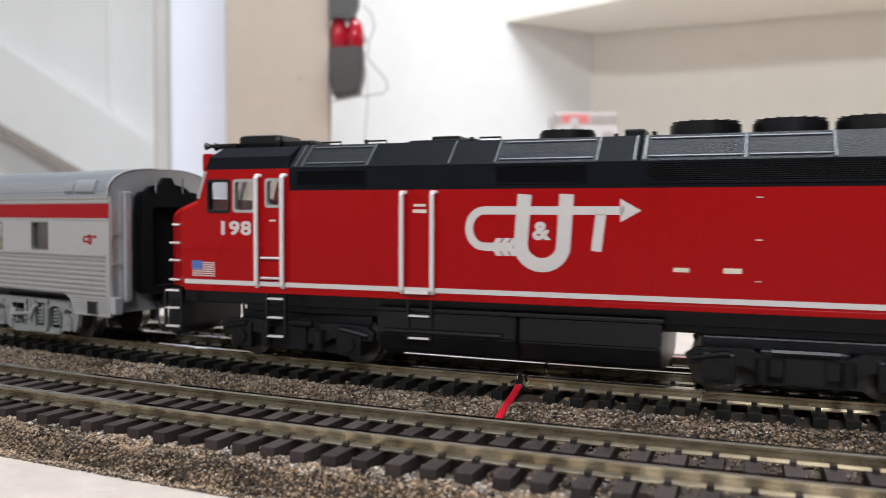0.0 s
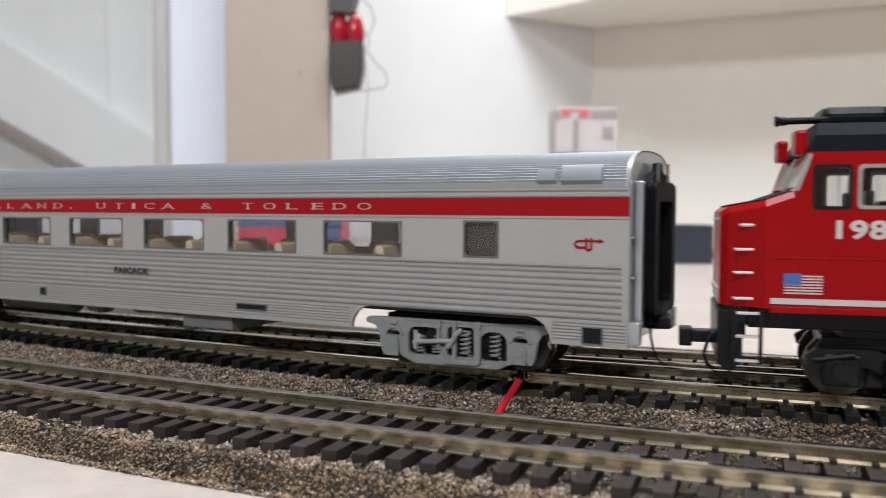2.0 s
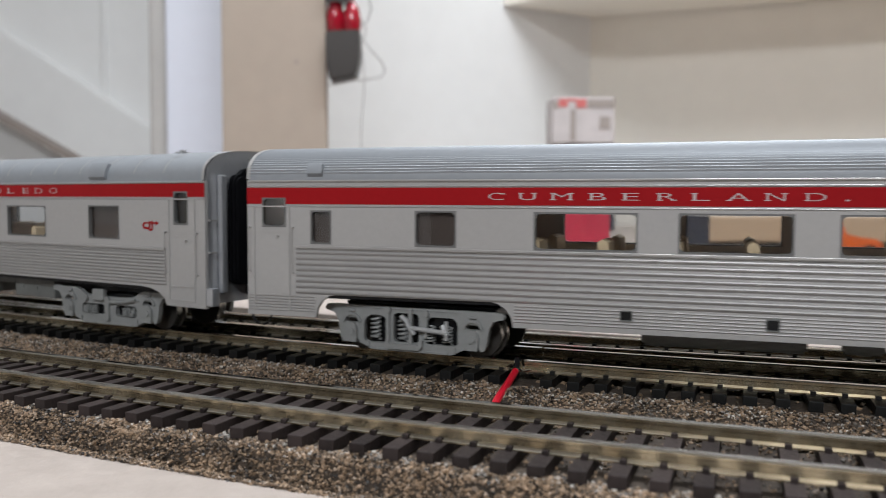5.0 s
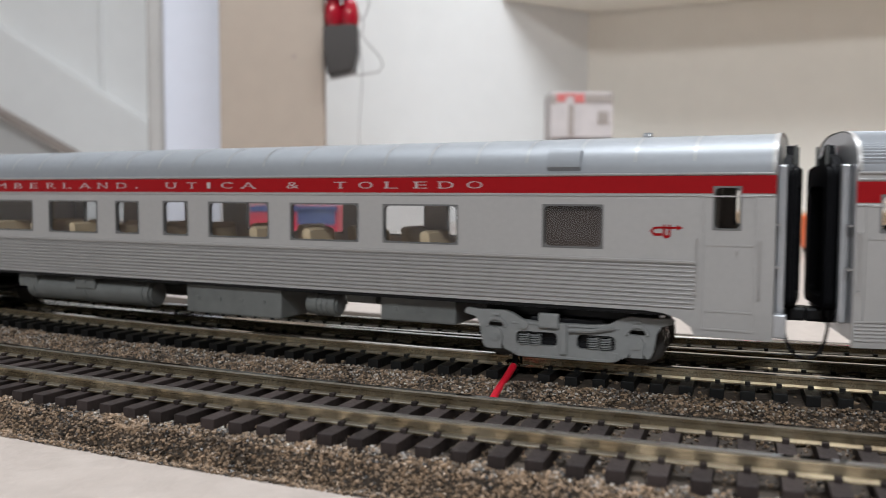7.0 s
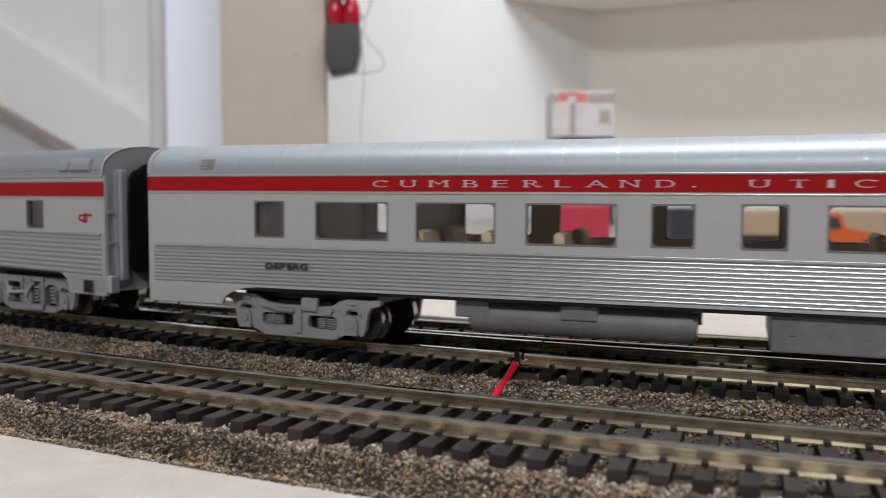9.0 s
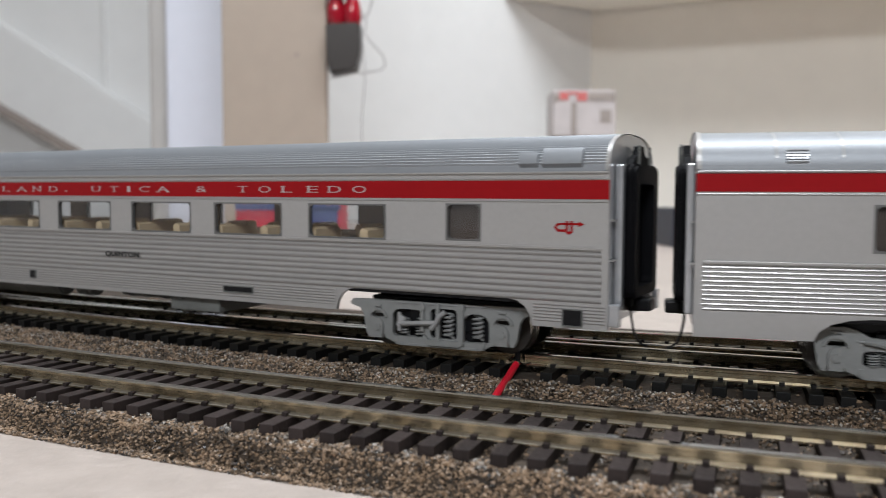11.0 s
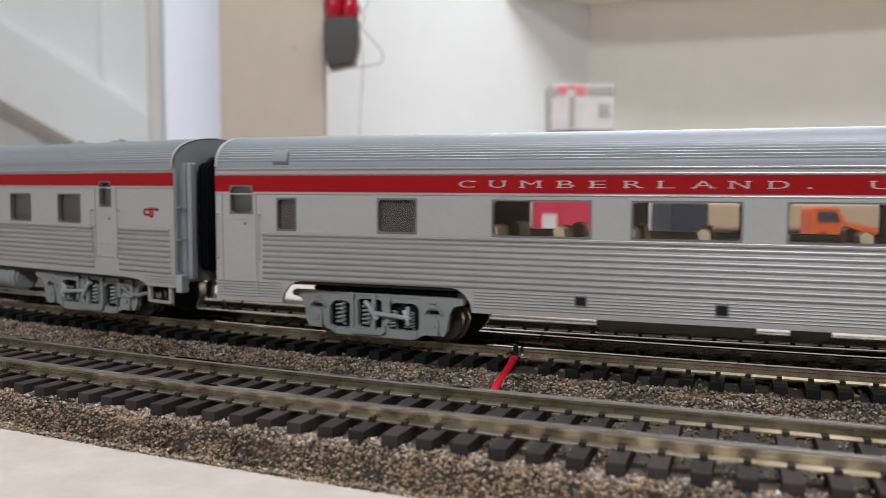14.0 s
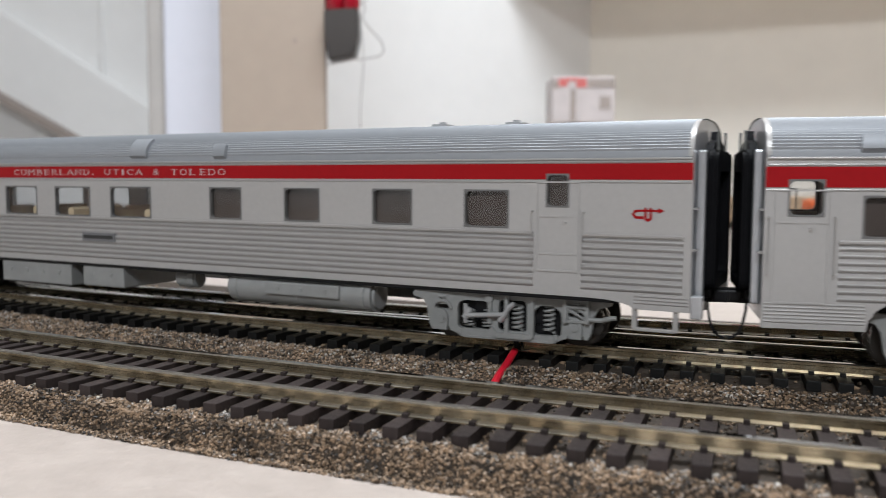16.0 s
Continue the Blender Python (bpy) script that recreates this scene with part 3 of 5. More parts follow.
        tube(bm, [(f * -1.9, y * 15.8, 9.2), (f * -.6, y * 15.9, 8.2), (f * .2, y * 15.9, 6.7), (f * 1.4, y * 15.8, 5.2)], .6, 8)
        part("brake_cylinder", bm, RIGGING, tk, "bright silver brake cylinder and rod")
    if kind == "bracket":
        bm = bmesh.new()
        for u in (13.0, 17.6):
            box(bm, u - .45, u + .45, min(y * 14.9, y * 16.0), max(y * 14.9, y * 16.0), 5.8, 11.6, .15)
        for z in (6.2, 9.2):
            box(bm, 13.0, 17.6, min(y * 14.9, y * 15.8), max(y * 14.9, y * 15.8), z - .35, z + .35, .15)
        rod(bm, (13.2, y * 15.4, 8.8), (17.2, y * 15.4, 6.6), .3, 6)
        tube(bm, [(17.8, y * 15.5, 6.8), (20.4, y * 15.6, 6.7), (22.4, y * 15.6, 7.3), (23.6, y * 15.6, 7.4)], .5, 8)
        part("bracket", bm, TRUCK_GREY, tk, "outer bracket with a projecting arm")


def truck(parent, x, kind, side_yaw, lateral=0.0, flip=1):
    """A four-wheel truck: two side frames and two wheelsets."""
    tk = new("truck")
    tk.parent = parent
    tk.matrix_basis = pose(x * .001, lateral * .001, 0, 0, 0, side_yaw)
    mat = BLACK if kind == "loco" else TRUCK_GREY
    dx = 15.6 if kind == "loco" else 14.8
    rad = 5.6 if kind == "loco" else 5.2
    sets = []
    for k in (-1, 1):
        bm = bmesh.new()
        for y in (-1, 1):
            rod(bm, (0, y * 6.9, 0), (0, y * 9.6, 0), rad, 28)
            rod(bm, (0, y * 6.3, 0), (0, y * 7.0, 0), rad + .6, 28)
            rod(bm, (0, y * 9.5, 0), (0, y * 9.8, 0), rad * .55, 14)
        rod(bm, (0, -9.5, 0), (0, 9.5, 0), 1.1, 10)
        for f in bm.faces:
            if len(f.verts) == 4 and abs(f.normal.y) < .2 and f.calc_center_median().xz.length > rad * .9:
                f.material_index = 1
        w = part("wheelset", bm, [WHEEL, TREAD], tk)
        w.matrix_basis = pose(k * dx * .001, 0, rad * .001)
        sets.append((w, k * dx * .001, rad))
    for y in (-1, 1):
        bm = bmesh.new()
        yo, yi = y * 14.8, y * 13.2
        if kind == "loco":
            prism(bm, [(-22, 8.2), (-20, 9.6), (-10, 9.8), (-7, 8.4), (7, 8.4), (10, 9.8), (20, 9.6), (22, 8.2), (21.5, 6.2), (11, 6.4), (7.5, 4.6), (-7.5, 4.6), (-11, 6.4), (-21.5, 6.2)], yo, yi)
            for k in (-1, 1):
                box(bm, k * dx - 3.2, k * dx + 3.2, min(yo + y * .8, yi), max(yo + y * .8, yi), 2.6, 8.8, .5)
                rod(bm, (k * dx, yo, 5.4), (k * dx, yo + y * 1.5, 5.4), 1.9, 16)
                rod(bm, (k * 7.5, yo + y * .9, 3.6), (k * 7.5, yo + y * .9, 8.2), 1.3, 10)
                rod(bm, (k * 20.5, yo, 7.4), (k * 13.5, yo + y * .9, 8.8), .7, 8)
            box(bm, -3.8, 3.8, min(yo + y * .9, yi), max(yo + y * .9, yi), 3.0, 9.2, .5)
            rod(bm, (-6, yo + y * 1.3, 9.6), (6, yo + y * 1.3, 9.6), .8, 8)
            part("side_frame", bm, mat, tk)
            continue
        cast_frame(tk, y, kind, dx, flip)
    bm = bmesh.new()
    box(bm, -8, 8, -13, 13, 4.5, 9.5, .4)
    box(bm, -11, 11, -12.6, -11.6, 2.5, 8.5)
    box(bm, -11, 11, 11.6, 12.6, 2.5, 8.5)
    box(bm, -19, 19, -10.5, 10.5, 9.0, 11.5, .4)
    part("bolster", bm, BLACK, tk)
    return sets


def rib_strip(parent, name, x0, x1, z0, z1, n, side, depth, fill=.55):
    """Long raised flutes on a side; side is -1 for the near one."""
    step = (z1 - z0) / n
    y = side * HW
    first = None
    for k in range(n):
        if first:
            ob = new(name, first.data)
            ob.parent = parent
            ob.location = (0, 0, k * step * .001)
            continue
        a = z0 + step * (1 - fill) / 2
        b = a + step * fill
        m = (a + b) / 2
        bm = bmesh.new()
        q = [(y, a - step * .12), (y + side * depth * .8, a + (m - a) * .4), (y + side * depth, m), (y + side * depth * .8, b - (b - m) * .4), (y, b + step * .12)]
        loft(bm, q, x0, x1, False, True)
        first = part(name, bm, SILVER_FLUTE, parent)


def car_roof_line(n=40):
    """Half ellipse-like roof section over the full width, y and z."""
    out = []
    for k in range(n + 1):
        t = math.pi * k / n
        c, s = math.cos(t), math.sin(t)
        out.append((-HW * math.copysign(abs(c) ** .72, c), 40.0 + 7.9 * abs(s) ** .80))
    return out


def roof_strip(z0, z1, lift=0.0, n=14):
    """The near part of the roof section between two heights, lifted off it."""
    base = car_roof_line(400)[:201]
    pts = [(y, z) for y, z in base if z0 <= z <= z1]
    pts = pts[::max(1, len(pts) // n)] + [pts[-1]]
    return [(y - lift, z + lift * .7) for y, z in pts]


def ribbed_roof():
    """The roof section with fine even flutes on both slopes and a plain crown."""
    base = car_roof_line(600)
    run_len = [0.0]
    for p, q in zip(base, base[1:]):
        run_len.append(run_len[-1] + math.hypot(q[0] - p[0], q[1] - p[1]))
    total = run_len[-1]
    ys, zs = [p[0] for p in base], [p[1] for p in base]
    out = []
    pitch, steps = .66, 4
    k = 0
    while k * pitch / steps < total:
        d = k * pitch / steps
        k += 1
        y, z = float(np.interp(d, run_len, ys)), float(np.interp(d, run_len, zs))
        near = min(d, total - d)
        lift = .22 * (.5 - .5 * math.cos(2 * math.pi * d / pitch)) if 1.2 < near < 19.5 else 0.0
        v = Vector((y * .55, z - 36)).normalized()
        if 19.5 <= near and k % 3:
            continue
        out.append((y + v.x * lift, z + v.y * lift))
    out.append(base[-1])
    return out


def window(parent, x0, x1, z0, z1, side, r=1.0, blind=False, frame_mat=None):
    """A window with a thin frame, round corners and a clear pane."""
    w = .35
    y = side * HW
    bm = bmesh.new()
    ring(bm, rounded(x0 - .02, x1 + .02, z0 - .02, z1 + .02, .05), rounded(x0 + w, x1 - w, z0 + w, z1 - w, r), y + side * .10, y - side * 1.0)
    ob = part("window", bm, frame_mat or GASKET, parent)
    bm = bmesh.new()
    box(bm, x0 + .1, x1 - .1, y - side * .75 - .1, y - side * .75 + .1, z0 + .1, z1 - .1)
    p = part("pane", bm, PANE, ob)
    p.visible_shadow = False
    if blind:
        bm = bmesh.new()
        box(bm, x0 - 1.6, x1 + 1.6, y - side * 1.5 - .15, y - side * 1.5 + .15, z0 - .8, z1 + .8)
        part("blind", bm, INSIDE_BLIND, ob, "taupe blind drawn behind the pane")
    return ob


def cut_line(cuts, x0, x1, zb, zt, wide):
    """Lower outline of a side from left to right, with round-shouldered openings over the trucks."""
    out = [(x0, zb)]
    for a, b, h in cuts:
        for k in range(5):
            t = radians(90 * k / 4)
            out.append((a + wide * (1 - math.cos(t)), zb + (h - zb) * math.sin(t)))
        for k in range(5):
            t = radians(90 * (1 - k / 4))
            out.append((b - wide * (1 - math.cos(t)), zb + (h - zb) * math.sin(t)))
    out.append((x1, zb))
    return out


def passenger_car(label, spec):
    car = thing("passenger_car", label, "passenger car", "silver passenger cars")
    x0, x1 = spec["ends"]
    zb, belt, band0, band1, eave = spec["bottom"], spec["belt"], spec["band"][0], spec["band"][1], 40.0
    mats = SILVER
    wins = spec["windows"]
    sets = []
    for side in (-1, 1):
        y, yi = side * HW, side * (HW - 1.0)
        # plain wall with its openings, cut into cells round the windows
        side_wins = [(*spec["far_door"], *w[2:]) if k == 0 and side > 0 and spec["far_door"] else w for k, w in enumerate(wins)]
        holes = sorted([(a, b, c, d) for a, b, c, d, *_ in side_wins])
        bm = bmesh.new()
        xs = sorted({x0, x1, *[h[0] for h in holes], *[h[1] for h in holes]})
        for a, b in zip(xs, xs[1:]):
            m = (a + b) / 2
            inside = [h for h in holes if h[0] < m < h[1]]
            zs = [(belt, eave)] if not inside else [(belt, inside[0][2]), (inside[0][3], eave)]
            for c, d in zs:
                if d - c > .01:
                    box(bm, a, b, min(y, yi), max(y, yi), c, d)
        bmesh.ops.remove_doubles(bm, verts=bm.verts, dist=.001)
        part("side_wall", bm, mats, car)
        bm = bmesh.new()
        for a, b in zip(xs, xs[1:]):
            m = (a + b) / 2
            inside = [h for h in holes if h[0] < m < h[1]]
            for c, d in ([(14.3, eave - .2)] if not inside else [(14.3, inside[0][2]), (inside[0][3], eave - .2)]):
                box(bm, max(a, x0 + 1.5), min(b, x1 - 1.5), min(yi - side * .04, yi - side * .3), max(yi - side * .04, yi - side * .3), c, d)
        bmesh.ops.remove_doubles(bm, verts=bm.verts, dist=.001)
        part("inner_lining", bm, LINING, car, "tan inner lining")
        bm = bmesh.new()
        prism(bm, cut_line(spec["cuts"], x0, x1, zb, belt, spec["shoulder"]) + [(x1, belt - .004), (x0, belt - .004)], y, yi)
        part("lower_side", bm, mats, car)
        # red letterboard, laid round the windows that reach into it
        bm = bmesh.new()
        for a, b in zip(xs, xs[1:]):
            m = (a + b) / 2
            top = [h for h in holes if h[0] < m < h[1] and h[3] > band0]
            lo = max(band0, top[0][3]) if top else band0
            if band1 - lo > .05:
                box(bm, a, b, min(y, y + side * .12), max(y, y + side * .12), lo, band1)
        bmesh.ops.remove_doubles(bm, verts=bm.verts, dist=.001)
        part("letterboard", bm, BAND_RED, car, "red letterboard band")
        bm = bmesh.new()
        spans = [(a, b) for a, b in zip(xs, xs[1:]) if not [h for h in holes if h[0] < (a + b) / 2 < h[1] and h[3] > band0 - .7]]
        for z, th, d, runs in ((band1 + .35, .30, .28, [(x0 + .3, x1 - .3)]), (band0 - .45, .28, .26, spans), (belt + .1, .55, .62, spec["flutes"]), (eave - .25, .35, .5, [(x0 + .3, x1 - .3)])):
            for a, b in runs:
                box(bm, a, b, min(y, y + side * d), max(y, y + side * d), z - th / 2, z + th / 2, .08)
        part("belt_moulding", bm, SILVER_FLUTE, car)
        for a, b in spec["flutes"]:
            rib_strip(car, "flute", a, b, 13.4, belt - .4, spec["ribs"], side, spec["depth"], .62)
        edge = [x0 + .5] + [v for c in spec["cuts"] for v in (c[0] - .3, c[1] + .3)] + [x1 - .5]
        for a, b in zip(edge[::2], edge[1::2]):
            if b - a > 3 and spec["skirt"]:
                rib_strip(car, "skirt_flute", a, b, zb + 1.0, 13.2, spec["skirt"], side, .13, .5)
        for a, b, c, d, *opt in side_wins:
            window(car, a, b, c, d, side, 1.0 if b - a > 6 else .8, blind="blind" in opt)
        # dark arch lips over the trucks
        for a, b, h in spec["cuts"]:
            bm = bmesh.new()
            box(bm, a + 3, b - 3, min(y * .97, yi * .90), max(y * .97, yi * .90), h - .9, h + .2, .2)
            part("truck_arch", bm, BLACK, car, "dark lip over the truck opening")
        for a, b, c, d in spec["doors"]:
            bm = bmesh.new()
            ring(bm, rounded(a, b, c, d, .2, 2), rounded(a + .3, b - .3, c + .3, d - .3, .2, 2), y + side * .28, y)
            for zz in (spec["belt"] + 3.4, c + 3.5):
                box(bm, a + .3, b - .3, min(y, y + side * .2), max(y, y + side * .2), zz, zz + .3)
            dr = part("vestibule_door", bm, SILVER, car)
            bm = bmesh.new()
            for gx in (a - .9, b + .9):
                rod(bm, (gx, y + side * .8, belt - 6), (gx, y + side * .8, belt + 4.5), .10, 6)
                for zz in (belt - 6, belt + 4.5):
                    rod(bm, (gx, y, zz), (gx, y + side * .85, zz), .22, 6)
            rod(bm, ((a + b) / 2 + 1.6, y, belt + 2.4), ((a + b) / 2 + 1.6, y + side * .7, belt + 2.4), .3, 8)
            part("grab_iron", bm, SILVER_FLUTE, dr)
        for a, b, c, d in spec["vents"]:
            bm = bmesh.new()
            ring(bm, rounded(a, b, c, d, .1, 2), rounded(a + .25, b - .25, c + .25, d - .25, .1, 2), y + side * .42, y)
            vt = part("skirt_vent", bm, UNDER_GREY, car)
            bm = bmesh.new()
            box(bm, a + .2, b - .2, min(y, y + side * .3), max(y, y + side * .3), c + .2, d - .2)
            part("opening", bm, BLACK, vt)
    # roof
    bm = bmesh.new()
    sec = ribbed_roof() if spec["ribbed_roof"] else car_roof_line(48)
    loft(bm, sec, x0 + .6, x1 - .6)
    rf = part("roof", bm, SILVER_ROOF, car, smooth=not spec["ribbed_roof"])
    for xa, xb in ((x0, x0 + .9), (x1 - .9, x1)):
        bm = bmesh.new()
        loft(bm, [(y * 1.012, z + .22) for y, z in car_roof_line(48)], xa, xb)
        part("roof_rim", bm, SILVER, rf)
    if not spec["ribbed_roof"]:
        bm = bmesh.new()
        k = x0 + 14
        while k < x1 - 10:
            line = car_roof_line(48)
            loft(bm, [(y * 1.004, z + .07) for y, z in line[3:46]], k, k + .35)
            k += 11.4
        part("roof_seam", bm, SILVER_FLUTE, rf, smooth=True)
    for a, b, c, d, style in spec["roof_boxes"]:
        bm = bmesh.new()
        yy = -HW * (1 - ((c + d) / 2 - 40) / 14)
        if style == "hatch":
            sec = roof_strip(c, d, .85)
            sec = sec + [(y + .8, z - .8) for y, z in sec[::-1]]
            loft(bm, sec, a, b, True, True)
            bmesh.ops.bevel(bm, geom=[e for e in bm.edges if abs((e.verts[0].co - e.verts[1].co).x) < .01], offset=.12, segments=1, affect="EDGES")
        elif style == "louvre":
            for k in range(5):
                zz = c + k * (d - c) / 5
                sec = roof_strip(zz, zz + .36, .45, 4)
                loft(bm, sec + [(y + .6, z - .6) for y, z in sec[::-1]], a, b, True, True)
        elif style == "top":
            box(bm, a, b, -2.2, 2.2, 47.4, d, .25)
            rod(bm, ((a + b) / 2, 0, d), ((a + b) / 2, 0, d + .5), .9, 10)
        part("roof_vent", bm, SILVER_ROOF if style == "hatch" else STEEL_END, car)
    # ends, diaphragms, couplers
    for end, sgn in ((x0, -1), (x1, 1)):
        bm = bmesh.new()
        outline = [(-HW + .3, zb + 1)] + [(y * .985, z) for y, z in car_roof_line(30)] + [(HW - .3, zb + 1)]
        a = [bm.verts.new((end - sgn * .2, y, z)) for y, z in outline]
        b = [bm.verts.new((end - sgn * 1.4, y, z)) for y, z in outline]
        bm.faces.new(a)
        bm.faces.new(b[::-1])
        for i in range(len(a)):
            j = (i + 1) % len(a)
            bm.faces.new((a[i], a[j], b[j], b[i]))
        ew = part("end_wall", bm, STEEL_END, car, "grey steel end wall")
        bm = bmesh.new()
        for yy in (-12.4, 12.4):
            bm = bmesh.new()
            box(bm, min(end, end + sgn * 1.5), max(end, end + sgn * 1.5), yy - 1.0, yy + 1.0, 12, 41.5, .35)
            part("collision_post", bm, STEEL_END, ew)
        for zz in (22, 30):
            for yy in (-15.3, 15.3):
                bm = bmesh.new()
                box(bm, min(end, end + sgn * .7), max(end, end + sgn * .7), yy - 1.1, yy + 1.1, zz, zz + .4)
                part("end_rung", bm, SILVER_FLUTE, ew)
        for yy in (-16.2, 16.2) if sgn > 0 else ():
            bm = bmesh.new()
            box(bm, min(end, end + sgn * 2.2), max(end, end + sgn * 2.2), yy - 1.2, yy + 1.2, 9.0, 13.5, .3)
            part("end_step", bm, STEEL_END, ew)
        bm = bmesh.new()
        box(bm, min(end + sgn * .2, end + sgn * .6), max(end + sgn * .2, end + sgn * .6), -6.4, 6.4, 14.6, 37.5)
        di = part("diaphragm", bm, RUBBER, car, "black folded bellows")
        for k in range(5):
            bm = bmesh.new()
            xa = end + sgn * (.1 + k * .62)
            grow = .5 if k % 2 else 0.0
            ring(bm, rounded(-9.6 - grow, 9.6 + grow, 13.9, 41.2 + grow, 2.0, 4), rounded(-6.2, 6.2, 16, 37.5, 1.5, 4), 0, .6)
            for v in bm.verts:
                v.co = Vector((xa + sgn * v.co.y, v.co.x, v.co.z))
            part("fold", bm, RUBBER, di)
        bm = bmesh.new()
        prism(bm, [(-8.4, 41), (-6.0, 43.0), (-2.4, 43.8), (-1.3, 45.6), (1.3, 45.6), (2.4, 43.8), (6.0, 43.0), (8.4, 41)], .4, 1.9)
        for v in bm.verts:
            v.co = Vector((end + sgn * v.co.y, v.co.x, v.co.z))
        part("crest", bm, RUBBER, di)
        bm = bmesh.new()
        for yy in (-4.5, 4.5):
            rod(bm, (end + sgn * 2.4, yy, 40.8), (end + sgn * 2.4, yy, 45.6), .28, 6)
        part("stay", bm, UNDER_GREY, di)
        bm = bmesh.new()
        box(bm, min(end - sgn * 8, end + sgn * 2.6), max(end - sgn * 8, end + sgn * 2.6), -1.5, 1.5, 10.4, 12.6, .3)
        box(bm, min(end + sgn * 1.6, end + sgn * 5.0), max(end + sgn * 1.6, end + sgn * 5.0), -2.8, 1.6, 10.6, 13.4, .6)
        box(bm, min(end + sgn * .2, end + sgn * 1.6), max(end + sgn * .2, end + sgn * 1.6), -4.2, 4.2, 11.6, 13.4, .3)
        cp = part("coupler", bm, BLACK, car, "black knuckle coupler")
        bm = bmesh.new()
        tube(bm, [(end + sgn * u, -3.4, z) for u, z in ((1.0, 11.6), (1.1, 9.2), (1.6, 6.6), (2.4, 4.6), (3.6, 3.6), (4.6, 3.4))], .3, 6)
        part("brake_hose", bm, BLACK, cp)
    # floor, ceiling and furniture inside
    bm = bmesh.new()
    box(bm, x0 + 1.5, x1 - 1.5, -HW + 1.4, HW - 1.4, 13.2, 14.25)
    part("car_floor", bm, LINING, car)
    bm = bmesh.new()
    box(bm, x0 + 1.5, x1 - 1.5, -HW + 1.6, HW - 1.6, 39.0, 39.6)
    part("car_ceiling", bm, LINING, car)
    bm = bmesh.new()
    for a in spec["walls"]:
        box(bm, a - .4, a + .4, -HW + 1.7, HW - 1.7, 14.2, 39)
    part("partition", bm, INSIDE, car, "brown inner partition walls")
    for sx, n_rows in spec["seats"]:
        bm = bmesh.new()
        for yy in (-10.2, 10.2):
            box(bm, sx - 2.4, sx + 2.8, yy - 5.4, yy + 5.4, 16.5, 19.6, .7)
            prism(bm, [(sx - 2.6, 18), (sx - 3.9, 26.6), (sx - 2.9, 27.4), (sx - 1.6, 26.8), (sx - .6, 18)], yy - 5.2, yy + 5.2)
        part("seat", bm, SEAT_TAN, car, "tan seat pair")
    # underbody
    for kind_u, a, b, z0u, z1u, yw in spec["under"]:
        bm = bmesh.new()
        if kind_u == "tank":
            r = (z1u - z0u) / 2
            bm.free()
            for yy in (-yw + r, yw - r):
                bm = bmesh.new()
                rod(bm, (a, yy, z0u + r), (b, yy, z0u + r), r, 24)
                bmesh.ops.bevel(bm, geom=[e for e in bm.edges if abs((e.verts[0].co - e.verts[1].co).x) < .01], offset=r * .2, segments=2, affect="EDGES")
                tank = part("underfloor_tank", bm, spec["under_mat"], car, smooth=True)
                for xx in (a + 3, (a + b) / 2, b - 3):
                    bm = bmesh.new()
                    rod(bm, (xx - .5, yy, z0u + r), (xx + .5, yy, z0u + r), r + .2, 24)
                    part("strap", bm, spec["under_mat"], tank)
            continue
        else:
            box(bm, a, b, -yw, yw, z0u, z1u, .4)
            k = a + 4
            while k < b - 3:
                for yy in (-yw, yw):
                    box(bm, k - .5, k + .5, yy - .22, yy + .22, (z0u + z1u) / 2 - .5, (z0u + z1u) / 2 + .5, .1)
                k += 7
        part("underfloor_" + kind_u, bm, spec["under_mat"], car)
    bm = bmesh.new()
    box(bm, x0 + 8, x1 - 8, -3, 3, 11.2, 13.2, .2)
    part("centre_sill", bm, BLACK, car)
    # steps under the ends
    for sx in spec["steps"]:
        for side in (-1, 1):
            bm = bmesh.new()
            yy = side * 16.4
            for dx in (-4.4, 3.6):
                box(bm, sx + dx - .5, sx + dx + .5, yy - .5, yy + .5, 6.0, zb + .4, .15)
            box(bm, sx - 4.4, sx + 3.6, yy - .4, yy + .4, 5.8, 6.5, .15)
            part("step", bm, SILVER, car)
    # lettering on both sides is alike; the far side is never seen
    yl = -HW - .16
    road_name(*spec["road_name"], (band0 + band1) / 2, spec["letter"], spec["wide"], yl, car)
    nm, a, b, z = spec["name"]
    if nm == "bar":
        bm = bmesh.new()
        box(bm, a - .6, b + .6, -HW - .55, -HW, z - 1.2, z + 1.2, .1)
        pl = part("name_plate", bm, PLATE_GREY, car)
        bm = bmesh.new()
        box(bm, a, b, -HW - .62, -HW - .5, z - .5, z + .5)
        part("name_bar", bm, BLACK_INK, pl)
    elif nm:
        words(nm, a, b, z, 1.65, -HW - .62, car, BLACK_INK, .05)
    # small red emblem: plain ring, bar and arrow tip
    lx, lz = spec["emblem"]
    bm = bmesh.new()
    prism(bm, [(lx - 1.6, lz + .5), (lx - 1.6, lz + .9), (lx + 2.2, lz + .9), (lx + 2.2, lz + 1.25), (lx + 3.4, lz + .7), (lx + 2.2, lz + .15), (lx + 2.2, lz + .5)], yl, yl + .1)
    prism(bm, [(lx - 3.0, lz), (lx - 2.4, lz + .8), (lx - 1.5, lz + .9), (lx - 1.5, lz + .5), (lx - 2.2, lz + .3), (lx - 2.4, lz), (lx - 2.0, lz - .4), (lx - .6, lz - .4), (lx - .6, lz - .9), (lx - 2.3, lz - .9)], yl, yl + .1)
